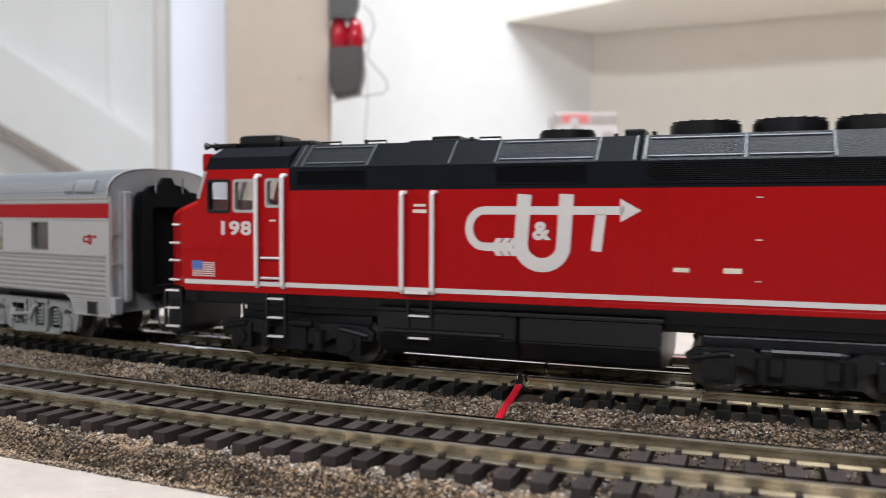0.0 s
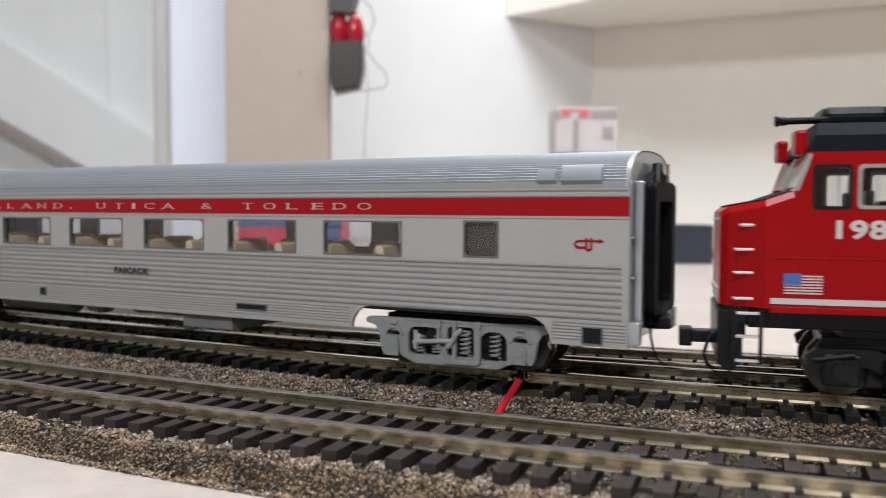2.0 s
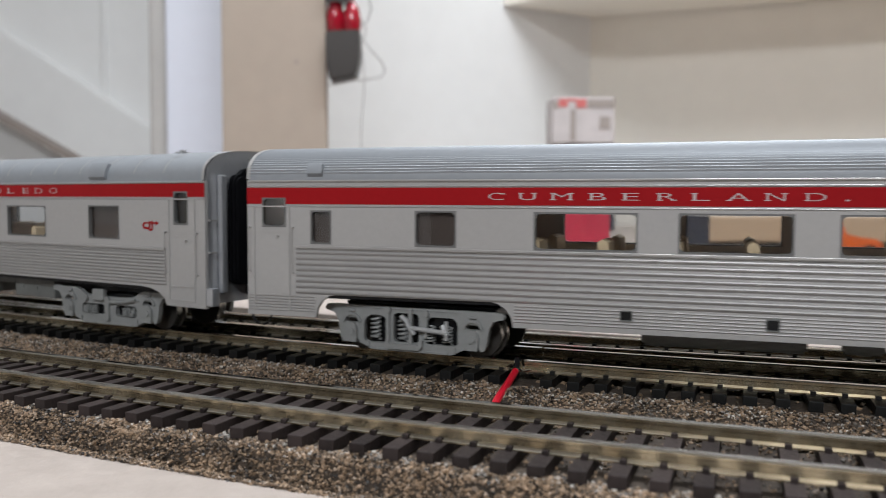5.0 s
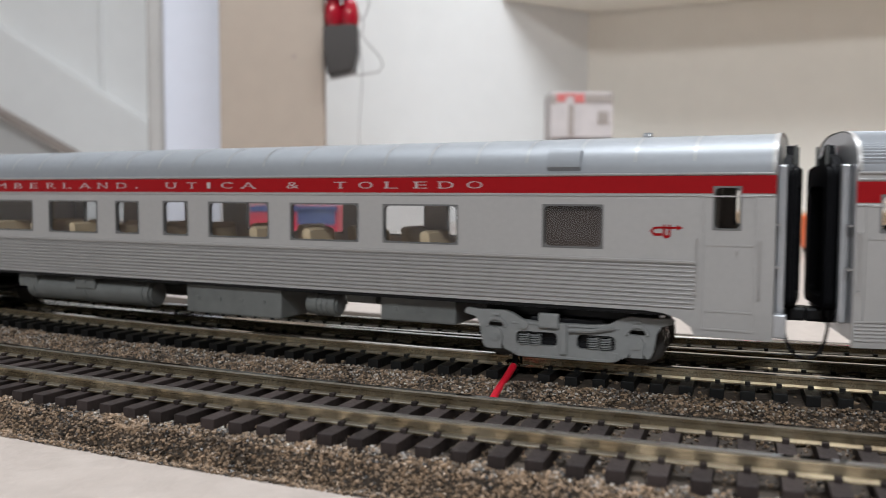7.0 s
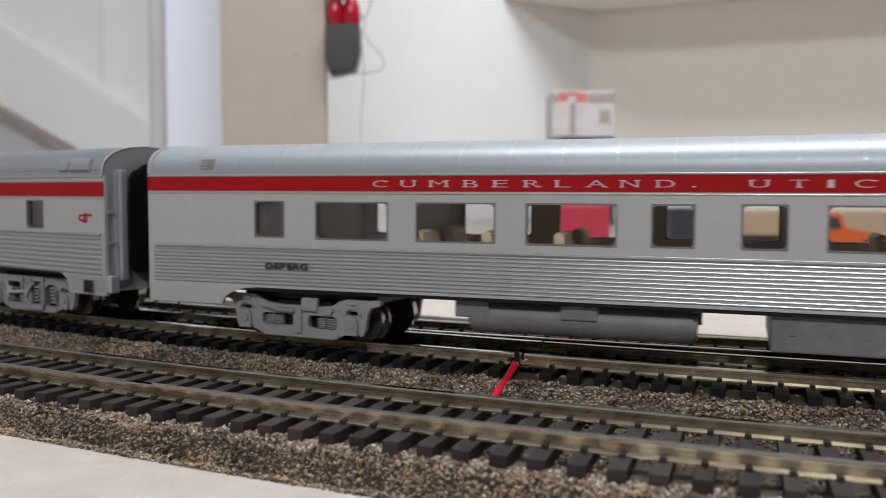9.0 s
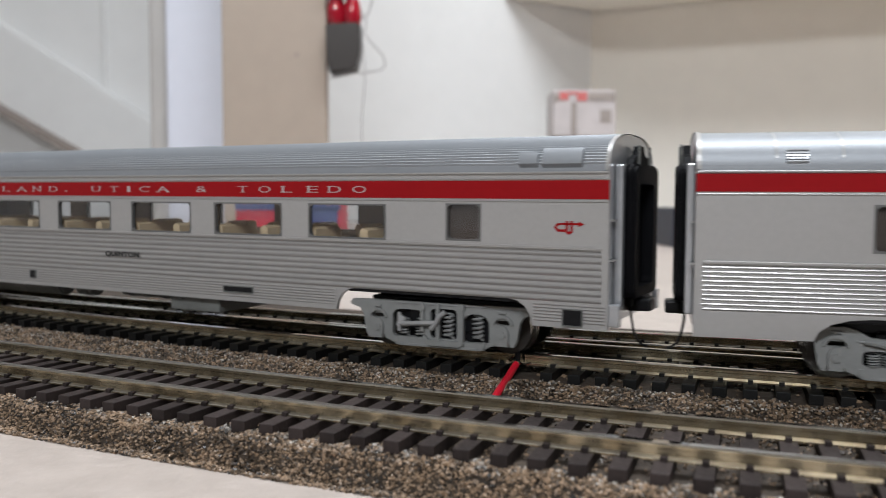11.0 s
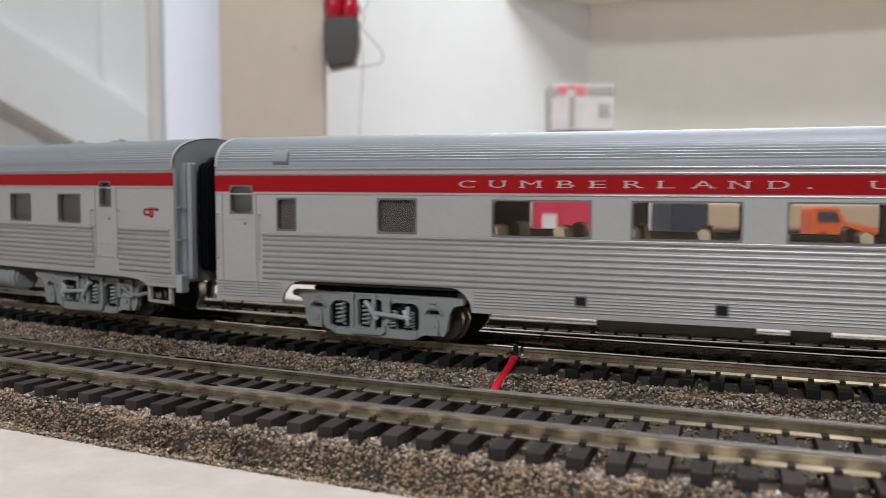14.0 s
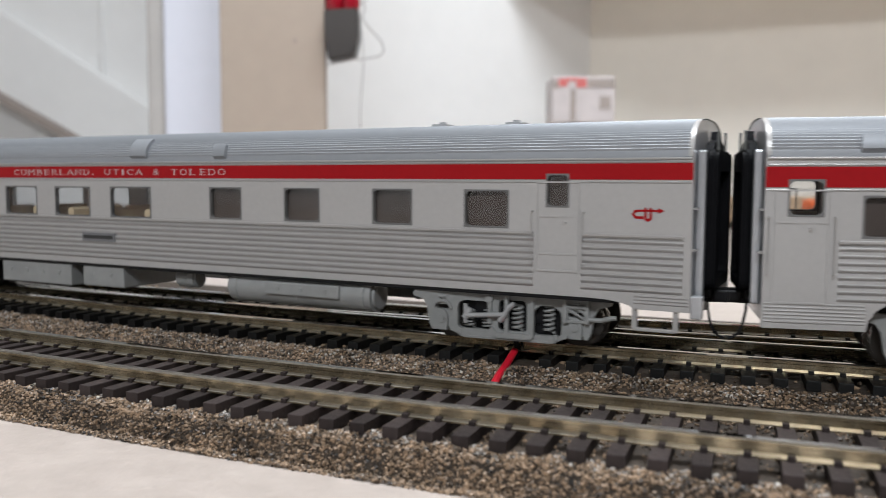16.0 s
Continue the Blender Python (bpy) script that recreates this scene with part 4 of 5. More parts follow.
    prism(bm, [(lx - .5, lz + 1.3), (lx, lz + 1.3), (lx, lz - .8), (lx + .5, lz - .8), (lx + .5, lz + 1.3), (lx + 1, lz + 1.3), (lx + 1, lz - 1.0), (lx + .4, lz - 1.4), (lx - .1, lz - 1.4), (lx - .5, lz - 1.0)], yl, yl + .1)
    part("emblem", bm, BAND_RED, car, "small red arrow emblem")
    yaw = math.degrees(math.asin(.104 / R0))
    sets += truck(car, spec["trucks"][0], spec["truck_kinds"][0], -yaw)
    sets += truck(car, spec["trucks"][1], spec["truck_kinds"][1], yaw, flip=-1)
    return car, sets


COACH = dict(
    ends=(-143.5, 146.0), bottom=8.2, belt=24.4, band=(34.4, 38.2), ribbed_roof=True, ribs=8, skirt=6, depth=.29, letter=1.5, wide=3.6,
    windows=[(-139.5, -133.2, 29.0, 35.9), (-126.8, -121.5, 25.2, 33.0, "blind"), (-101.0, -91.4, 25.1, 33.1, "blind")] +
            [(-74.2 + 29.45 * k, -52.7 + 29.45 * k, 24.95, 33.0) for k in range(6)] + [(109.8, 118.2, 25.3, 33.3, "blind")],
    flutes=[(-130.5, 144.6)], cuts=[(-125.5, -78.5, 13.6), (81.0, 130.0, 13.6)], doors=[(-141.8, -132.2, 9.4, 34.0)],
    vents=[(-56.0, -53.4, 10.8, 13.0), (-28.0, -25.4, 10.2, 12.6), (46.5, 56.2, 10.4, 12.1), (136.6, 141.0, 8.6, 12.2)],
    roof_boxes=[(-127.5, -123.5, 40.8, 43.4, "hatch"), (126.8, 131, 41, 43.4, "hatch"), (132.0, 140.5, 40.9, 44.2, "hatch")],
    walls=(-127.4, -86, 101, 128), seats=[(-72 + 14.72 * k, 1) for k in range(12)],
    under=[("tank", -52, -20, 5.0, 11.0, 14), ("box", 26, 43, 4.4, 10, 15.5), ("tank", -13.6, -6.2, 5.6, 10.4, 14), ("tank", 4, 23, 6.4, 10.2, 13)],
    road_name=(-82.4, 84.6),
    name=("PASCACK", 3.4, 16.4, 18.8), emblem=(137.6, 28.7), trucks=(-101.8, 105.5), truck_kinds=("coach", "coach"), steps=(), under_mat=UNDER_GREY, far_door=(-141.5, -128.2), shoulder=5.5)
DINER = dict(
    ends=(-151.0, 140.2), bottom=8.4, belt=22.6, band=(36.0, 39.4), ribbed_roof=False, ribs=10, skirt=0, depth=.30, letter=1.5, wide=3.6,
    windows=[(-120.1, -111.9, 24.9, 33.7, "blind"), (-103.7, -85.2, 24.7, 33.6), (-78.5, -60.0, 24.7, 33.6), (-53.3, -34.0, 24.6, 33.6), (-27.2, -18.6, 24.7, 33.6),
             (-10.0, -1.4, 24.7, 33.7), (5.4, 24.4, 24.6, 33.6), (30.8, 50.1, 24.5, 33.5), (56.6, 75.5, 24.6, 33.4), (94.9, 107.8, 24.7, 33.7, "blind"), (129.0, 134.2, 29.0, 37.4)],
    flutes=[(-149.4, 125.9)], cuts=[(-129.5, 126.0, 12.8)], doors=[(127.2, 136.8, 9.8, 35.6)], vents=[],
    roof_boxes=[(96, 103, 40.6, 44.6, "hatch"), (-135.2, -131.4, 41.2, 43.8, "louvre"), (112, 113.5, 47.4, 48.6, "top")],
    walls=(-107, -82, 80, 111, 126), seats=[(-76 + 16.1 * k, 1) for k in range(10)],
    under=[("tank", -67, -18, 4.4, 11.6, 15), ("box", -4, 26.5, 4.6, 12.4, 15.6), ("tank", 33, 42, 6.0, 11.4, 15), ("box", 54, 73.5, 6.2, 12, 14), ("box", -70, -62, 8, 12.4, 15),
           ("box", -46, -38, 8.6, 12.4, 15.5), ("box", 44, 52, 9.6, 12.4, 13)],
    road_name=(-87.1, 79.5),
    name=("DEBERG", -116.8, -105.4, 18.2), emblem=(120.2, 28.6), trucks=(-108.6, 98.0), truck_kinds=("dining", "dining"), steps=(), under_mat=UNDER_GREY, far_door=None, shoulder=9.5)
SLEEPER = dict(
    ends=(-145.5, 149.0), bottom=10.2, belt=24.6, band=(35.7, 38.9), ribbed_roof=True, ribs=8, skirt=3, depth=.36, letter=1.5, wide=2.3,
    windows=[(-116 + 22.2 * k, -102 + 22.2 * k, 25.0, 33.4) for k in range(6) if k < 3] + [(-50.0, -36.2, 25.0, 33.3), (-28.5, -14.2, 25.0, 33.3), (-6.3, 8.9, 25.0, 33.4)] +
            [(a, b, 25.4, 33.5, "blind") for a, b in ((29.2, 39.6), (52.8, 63.2), (77.8, 88.2), (101.0, 111.4))] + [(119.6, 124.6, 30.0, 36.9, "blind")],
    flutes=[(-143, 117.0), (127.4, 147.5)], cuts=[(-125, 138.0, 11.9)], doors=[(117.6, 126.8, 16.8, 35.3)], vents=[],
    roof_boxes=[(31, 35, 40.6, 43.8, "hatch"), (2, 8, 41.0, 45.6, "hatch"), (85, 89, 47.4, 48.8, "top"), (104, 108, 47.4, 48.8, "top")],
    walls=(-130, 12, 115, 128), seats=[(-52 + 15 * k, 1) for k in range(5)],
    under=[("box", -54, -24, 4.9, 12, 16.6), ("box", -19, -3, 5.4, 12, 16.6), ("tank", 33, 77, 4.2, 12.2, 16.4), ("box", 46, 68, 7.2, 10.4, 17.0), ("tank", 13, 20, 6.4, 11.6, 14), ("box", 22, 30, 9.4, 12.4, 12)],
    road_name=(-44.6, 33.5),
    name=("bar", -16.6, -5.2, 19.4), emblem=(140.4, 29.0), trucks=(-103.0, 109.0), truck_kinds=("coach", "bracket"), steps=(142.6,), under_mat=UNDER_SILVER, far_door=None, shoulder=9.0)

coach_one, sets_one = passenger_car("silver fluted coach with red letterboard, lettered PASCACK", COACH)
diner, sets_two = passenger_car("silver smooth-roofed dining car with red letterboard, lettered DEBERG", DINER)
coach_two, sets_three = passenger_car("silver fluted coach with red letterboard, lettered QUINTON", {**COACH, "name": ("QUINTON", 4.4, 17.4, 18.5), "road_name": (-79.8, 87.5)})
sleeper, sets_four = passenger_car("silver fluted sleeping car with red letterboard and short windows", SLEEPER)


# ---- locomotive ----
def stroke(bm, pts, w, y0, y1):
    """A flat band of width w along points in x, z, laid on a side."""
    pts = [Vector((p[0], 0, p[1])) for p in pts]
    left, right = [], []
    for i, p in enumerate(pts):
        d = (pts[min(i + 1, len(pts) - 1)] - pts[max(i - 1, 0)]).normalized()
        n = Vector((-d.z, 0, d.x)) * (w / 2)
        left.append(((p + n).x, (p + n).z))
        right.append(((p - n).x, (p - n).z))
    for i in range(len(pts) - 1):
        prism(bm, [left[i], left[i + 1], right[i + 1], right[i]], y0, y1)


CREAM = material("label_cream", (.62, .55, .45), .5)
SCREEN = material("intake_screen_black", (.002, .002, .003), .7, 0, .2, 900, 40, spec=.06)
ROOF_MESH = material("roof_screen_mesh", (.009, .011, .014), .42, .12, .6, 1400, 60, .5, 2600, spec=.1)
SEAM = material("roof_seam_grey", (.062, .07, .082), .45, .2)


def locomotive():
    lo = thing("diesel_locomotive", "red cowl diesel locomotive with black roof and white trim", "locomotive")
    back = 70.0
    y = -HW
    # hood
    for side in (-1, 1):
        ys, yi = side * HW, side * (HW - 1.2)
        bm = bmesh.new()
        box(bm, -88.6, back, min(ys, yi), max(ys, yi), 17.4, 41.2)
        part("hood_side", bm, LOCO_RED, lo, "red painted hood side")
        # cab side in pieces round three windows
        bm = bmesh.new()
        wins = [(-111.4, -105.3, 36.2, 43.7), (-103.8, -98.2, 36.3, 43.7), (-94.8, -90.9, 37.5, 43.8)]
        xs = [-114.6, -111.4, -105.3, -103.8, -98.2, -94.8, -90.9, -88.6]
        for a, b in zip(xs, xs[1:]):
            w = [q for q in wins if q[0] - .01 <= a and b <= q[1] + .01]
            if w:
                box(bm, a, b, min(ys, yi), max(ys, yi), 17.4, w[0][2])
                box(bm, a, b, min(ys, yi), max(ys, yi), w[0][3], 46.4)
            elif a < -112:
                prism(bm, [(a, 17.4), (b, 17.4), (b, 46.4), (-112.2, 46.4), (-114.6, 39.4)], ys, yi)
            else:
                box(bm, a, b, min(ys, yi), max(ys, yi), 17.4, 46.4)
        bmesh.ops.remove_doubles(bm, verts=bm.verts, dist=.001)
        part("cab_side", bm, LOCO_RED, lo)
        for k, (a, b, c, d) in enumerate(wins):
            bm = bmesh.new()
            ring(bm, rounded(a - .35, b + .35, c - .35, d + .35, .8), rounded(a + .3, b - .3, c + .3, d - .3, .7), ys + side * .22, yi)
            wo = part("window", bm, BLACK if k == 0 else SILVER_FLUTE, lo)
            bm = bmesh.new()
            if k == 1:
                box(bm, (a + b) / 2 - .3, (a + b) / 2 + .3, min(ys, yi), max(ys, yi), c + .2, d - .2)
            box(bm, a, b, ys - side * .75 - .1, ys - side * .75 + .1, c, d)
            p = part("pane", bm, PANE, wo)
            p.visible_shadow = False
        # black band above the red, bevelled roof panels
        bm = bmesh.new()
        box(bm, -88.4, back - .2, min(ys, yi), max(ys, yi), 41.24, 46.6)
        part("upper_hood", bm, LOCO_BLACK, lo, "black upper hood band")
        for a, b, z0, z1, n in ((-86.4, -68.2, 42.1, 45.9, 0), (-37.8, -17.7, 42.2, 46.3, 0), (-6.3, 52.0, 42.0, 46.4, 9)):
            bm = bmesh.new()
            ring(bm, rounded(a, b, z0, z1, .2, 2), rounded(a + .4, b - .4, z0 + .35, z1 - .35, .2, 2), ys + side * .3, ys - side * .3)
            g = part("air_intake", bm, LOCO_BLACK, lo)
            bm = bmesh.new()
            box(bm, a + .3, b - .3, min(ys + side * .06, ys), max(ys + side * .06, ys), z0 + .3, z1 - .3)
            part("screen", bm, SCREEN, g)
            for k in range(n):
                bm = bmesh.new()
                zz = z0 + .4 + k * (z1 - z0 - .7) / n
                prism(bm, [(a + .4, zz), (b - .4, zz), (b - .4, zz + .14), (a + .4, zz + .14)], ys + side * .32, ys)
                part("louvre", bm, BLACK, g)
        bm = bmesh.new()
        sec = [(side * HW, 46.6), (side * 11.6, 52.2), (side * 10.6, 51.6), (side * (HW - 1.4), 46.0)]
        for a, b in ((-88.4, -68.4), (-68.1, -48.6), (-48.3, -38.2), (-37.9, -16.4), (-16.1, -7.9), (-7.3, 12.4), (12.7, 28.2), (28.5, 44), (44.3, back - .2)):
            bm = bmesh.new()
            loft(bm, sec, a, b, True, True)
            part("roof_panel", bm, ROOF_MESH if a > -8 or a in (-88.4, -37.9) else LOCO_BLACK, lo, "sloped dark roof panel")
        for xx, w in ((-86.9, .3), (-85.2, .3), (-68.25, .35), (-48.45, .25), (-38.0, .25), (-16.2, .25), (-8.6, .3), (-6.6, .35), (12.55, .3), (28.35, .3)):
            bm = bmesh.new()
            loft(bm, [(side * (HW + .12), 46.9), (side * 11.9, 52.25), (side * 11.2, 52.3), (side * (HW - .6), 46.8)], xx - w / 2, xx + w / 2, True, True)
            part("roof_seam", bm, SEAM, lo, "worn grey seam")
        for a, b in ((-84.4, -69.0), (-37.0, -17.2), (-5.8, 12.0), (13.2, 27.8)):
            for u in (.14, .84):
                yy, zz = HW - (HW - 11.6) * u, 46.6 + 5.6 * u
                bm = bmesh.new()
                loft(bm, [(side * (yy + .02), zz - .02), (side * (yy + .16), zz + .14), (side * (yy - .06), zz + .38), (side * (yy - .22), zz + .18)], a, b, True, True)
                part("screen_frame", bm, SEAM, lo, "thin grey screen frame")
        for xa, xb, zz in ((-117.6, -97.6, 26.9), (-104.6, -103.2, 27.6), (-108.8, -107.6, 25.6), (-105.2, -104.0, 25.2)):
            bm = bmesh.new()
            box(bm, xa, xb, min(ys, ys + side * .16), max(ys, ys + side * .16), zz - .11, zz + .11, .04)
            part("cab_seam", bm, LOCO_RED, lo)
        bm = bmesh.new()
        box(bm, -93.9, -92.2, min(ys, ys + side * .2), max(ys, ys + side * .2), 33.9, 34.3, .05)
        part("door_latch", bm, CREAM, lo, "small pale door latch")
        # white sill stripe, sill, and lower lip
        bm = bmesh.new()
        box(bm, -118.5, back, min(ys, ys + side * .14), max(ys, ys + side * .14), 18.35, 19.45)
        part("sill_stripe", bm, STRIPE, lo, "white stripe along the sill")
        bm = bmesh.new()
        box(bm, -118.5, back, min(ys + side * .3, yi), max(ys + side * .3, yi), 16.7, 17.9, .15)
        part("side_sill", bm, LOCO_RED, lo)
        # grab irons
        for a, zt in ((-96.9, 44.7), (-89.8, 44.7), (-59.1, 40.5), (-51.8, 40.5)):
            bm = bmesh.new()
            zb = 18.4
            yo = ys + side * 1.3
            tube(bm, [(a, ys, zt), (a, ys + side * .9, zt), (a, yo, zt - .5), (a, yo, (zt + zb) / 2), (a, yo, zb + .5), (a, ys + side * .9, zb), (a, ys, zb)], .56, 8)
            box(bm, a - .9, a + .9, min(ys, ys + side * .5), max(ys, ys + side * .5), zt - .25, zt + .45, .15)
            part("grab_iron", bm, RAIL_WHITE, lo, "white side handrail")
        for a, b, zz in ((-96.0, -90.6, 25.2), (-96.0, -90.6, 20.4), (-123.8, -119.8, 32.9), (-124.6, -120.4, 28.3), (-124.8, -120.8, 23.9), (-124.8, -120.8, 19.0)):
            bm = bmesh.new()
            yy = ys + side * .8 if a > -100 else side * 15.6
            tube(bm, [(a, yy - side * 1.0, zz), (a + .2, yy, zz), (b - .2, yy, zz), (b, yy - side * 1.0, zz)], .3, 6)
            part("step_rung", bm, RAIL_WHITE, lo, "white grab rung")
        bm = bmesh.new()
        box(bm, -58.2, -52.6, min(ys, ys + side * 1.6), max(ys, ys + side * 1.6), 18.0, 18.7, .2)
        part("door_step", bm, RAIL_WHITE, lo, "white door step")
        # ladders below the sill
        for a, b, zz in ((-94.6, -90.4, (15.4, 10.9, 6.4)), (-57.8, -53.0, (17.4, 13.0, 8.0)), (-124.4, -120.4, (16.4, 12.0, 7.4))):
            bm = bmesh.new()
            yy = side * 17.0
            for xx in (a - .4, b + .4):
                box(bm, xx - .35, xx + .35, yy - .4, yy + .4, zz[-1] - .6, 17, .1)
            ld = part("ladder", bm, BLACK, lo)
            bm = bmesh.new()
            for z in zz:
                box(bm, a, b, yy - .7, yy + .7, z - .22, z + .22, .1)
            part("tread", bm, RAIL_WHITE, ld, "white edged step")
        for xx in (-4.3, 15.2):
            for z in (39.2, 31.0, 23.0):
                bm = bmesh.new()
                box(bm, xx - .6, xx + .6, min(ys, ys + side * .25), max(ys, ys + side * .25), z - .1, z + .1)
                part("hinge", bm, CREAM if side < 0 and xx > 0 else LOCO_RED, lo)
        for xx in (-88.9, -58.0, -53.0, -4.2, 15.4):
            bm = bmesh.new()
            box(bm, xx - .12, xx + .12, min(ys, ys + side * .1), max(ys, ys + side * .1), 20, 41)
            part("door_seam", bm, LOCO_RED, lo)
    # roof deck, cab roof
    bm = bmesh.new()
    box(bm, -88.4, back - .2, -11.0, 11.0, 51.6, 52.2, .1)
    part("roof_deck", bm, LOCO_BLACK, lo)
    bm = bmesh.new()
    sec = [(-HW, 46.44), (-16.9, 49.4), (-12.4, 52.0), (12.4, 52.0), (16.9, 49.4), (HW, 46.44)]
    a = [bm.verts.new((-112.2 + (z - 46.44) * .32, yy, z)) for yy, z in sec]
    b = [bm.verts.new((-88.6, yy, z)) for yy, z in sec]
    bm.faces.new(a)
    bm.faces.new(b[::-1])
    for i in range(6):
        j = (i + 1) % 6
        bm.faces.new((a[i], a[j], b[j], b[i]))
    part("cab_roof", bm, LOCO_BLACK, lo, "black cab roof")
    # nose, narrower at the front
    bm = bmesh.new()
    rows = []
    for x, hw, top in ((-127.2, 11.0, 35.4), (-125.8, 12.6, 36.4), (-119.5, HW - .25, 37.6), (-114.4, HW - .1, 39.4)):
        rows.append([bm.verts.new((x, yy, z)) for yy, z in ((-hw, 17.4), (-hw, top - 1.2), (-hw + 1.2, top), (hw - 1.2, top), (hw, top - 1.2), (hw, 17.4))])
    for u, v in zip(rows, rows[1:]):
        for k in range(6):
            j = (k + 1) % 6
            bm.faces.new((u[k], v[k], v[j], u[j]))
    bm.faces.new(rows[0])
    bm.faces.new(rows[-1][::-1])
    part("nose", bm, LOCO_RED, lo)
    bm = bmesh.new()
    rowz = []
    for x, hw, top in ((-126.0, 11.2, 36.62), (-119.5, 15.6, 37.85), (-115.0, 16.0, 39.45)):
        rowz.append([bm.verts.new((x, yy, z)) for yy, z in ((-hw, top - .2), (-hw, top), (hw, top), (hw, top - .2))])
    for u, v in zip(rowz, rowz[1:]):
        for k in range(4):
            j = (k + 1) % 4
            bm.faces.new((u[k], v[k], v[j], u[j]))
    bm.faces.new(rowz[0])
    bm.faces.new(rowz[-1])
    part("nose_deck", bm, LOCO_BLACK, lo, "dark anti-slip nose top")
    bm = bmesh.new()
    for z0, z1 in ((19.2, 20.4), (33.6, 34.0)):
        box(bm, -127.6, -127.0, -9, 9, z0, z1, .1)
    part("nose_stripe", bm, STRIPE, lo)
    # windshield: black frame with two panes
    bm = bmesh.new()
    for yy0, yy1 in ((-HW + .8, -1), (1, HW - .8)):
        g = box(bm, -.3, .3, yy0, yy1, 0, 6.2)
        bmesh.ops.rotate(bm, matrix=Matrix.Rotation(radians(19), 3, "Y"), verts=g)
        bmesh.ops.translate(bm, vec=(-114.2, 0, 39.9), verts=g)
    part("windshield", bm, PANE, lo).visible_shadow = False
    bm = bmesh.new()
    for yy in (-HW + .5, 0, HW - .5):
        g = box(bm, -.4, .4, yy - .6, yy + .6, 0, 7.0)
        bmesh.ops.rotate(bm, matrix=Matrix.Rotation(radians(19), 3, "Y"), verts=g)
        bmesh.ops.translate(bm, vec=(-114.4, 0, 39.4), verts=g)
    part("windshield_post", bm, SILVER_FLUTE, lo)
    bm = bmesh.new()
    box(bm, -114.6, -112.4, -15.6, -9.6, 46.0, 50.6, .6)
    box(bm, -114.6, -112.4, 9.6, 15.6, 46.0, 50.6, .6)
    part("number_board", bm, LOCO_RED, lo, "red number board")
    bm = bmesh.new()
    box(bm, -90, -89.4, -15.8, 15.8, 17, 46.2)
    box(bm, -107.8, -90, -15.8, 15.8, 29, 30)
    part("cab_bulkhead", bm, INSIDE, lo)
    for yy in (-9, 9):
        bm = bmesh.new()
        box(bm, -104.5, -100.5, yy - 3.2, yy + 3.2, 32, 34, .6)
        box(bm, -101.4, -100.0, yy - 3.0, yy + 3.0, 33, 39.5, .6)
        part("cab_seat", bm, BLACK, lo)
    # air conditioner, horns, fans, roof fittings
    bm = bmesh.new()
    box(bm, -109.0, -96.6, -8.5, 3.0, 51.9, 55.6, 1.5)
    box(bm, -97, -88, -7.0, 2.0, 51.9, 54.0, .7)
    part("air_conditioner", bm, BLACK, lo, "rounded black roof unit")
    bm = bmesh.new()
    for yy, x1 in ((-9.8, -117.6), (-8.2, -116.0), (-6.6, -117.0)):
        rod(bm, (-108.5, yy, 53.0), (x1 + 1.4, yy, 52.9), .5, 8)
        rod(bm, (x1 + 1.4, yy, 52.9), (x1, yy, 52.9), .5, 12, 1.0)
    box(bm, -109.2, -108.2, -10.4, -6, 51.8, 53.4, .2)
    part("horn", bm, BLACK, lo)
    for xc, r, h in ((4.0, 7.4, 3.0), (20.8, 7.4, 3.0), (36.6, 7.3, 3.0), (-26.0, 6.4, 2.2)):
        bm = bmesh.new()
        rod(bm, (xc, 0, 52.1), (xc, 0, 52.2 + h * .9), r, 40)
        rod(bm, (xc, 0, 52.2 + h * .85), (xc, 0, 52.2 + h * 1.1), r * .93, 40)
        fan = part("radiator_fan", bm, BLACK, lo, "round black roof fan", smooth=False)
        bm = bmesh.new()
        for k in range(16):
            t = k * math.pi / 8
            g = box(bm, r * .2, r * .95, -.14, .14, 52.2 + h * 1.1, 52.4 + h * 1.1)
            bmesh.ops.rotate(bm, cent=(0, 0, 0), matrix=Matrix.Rotation(t, 3, "Z"), verts=g)
            bmesh.ops.translate(bm, vec=(xc, 0, 0), verts=g)
        part("grille", bm, BLACK, fan)
    for a, b, w, z in ((-62, -45, 8, 53.0), (-57, -50, 6, 54.0), (-12.6, -8.2, 4, 54.4)):
        bm = bmesh.new()
        box(bm, a, b, -w, w, 52, z, .4)
        part("roof_hatch", bm, BLACK, lo)
    for a, w, z in ((-72.5, .5, 53.4), (-46, .6, 53.2), (-13.6, .5, 53.0), (-5.6, .5, 53.2)):
        bm = bmesh.new()
        rod(bm, (a, -9, 52), (a, -9, z), w, 8)
        part("roof_stub", bm, BLACK, lo)
    for a in (-84, -72, -44):
        bm = bmesh.new()
        tube(bm, [(a, -9.5, 52), (a, -9.5, 53), (a + 5, -9.5, 53), (a + 5, -9.5, 52)], .22, 6)
        part("lift_handle", bm, BLACK, lo)
    # end wall, frame, tanks
    bm = bmesh.new()
    box(bm, back - 1.2, back + .05, -HW + .3, HW - .3, 17.4, 51.5, .1)
    part("rear_wall", bm, LOCO_RED, lo)
    bm = bmesh.new()
    box(bm, -122, back, -13, 13, 13.2, 17.2, .3)
    box(bm, -105, back, -11, 11, 11.5, 13.4, .3)
    part("underframe", bm, BLACK, lo)
    for a, b in ((-66.0, -33.2), (-32.4, -2.8)):
        bm = bmesh.new()
        sec = [(-16.6, 13.6), (-16.9, 8.6), (-14.6, 4.6), (-9, 3.2), (9, 3.2), (14.6, 4.6), (16.9, 8.6), (16.6, 13.6)]
        loft(bm, sec, a, b, True, True)
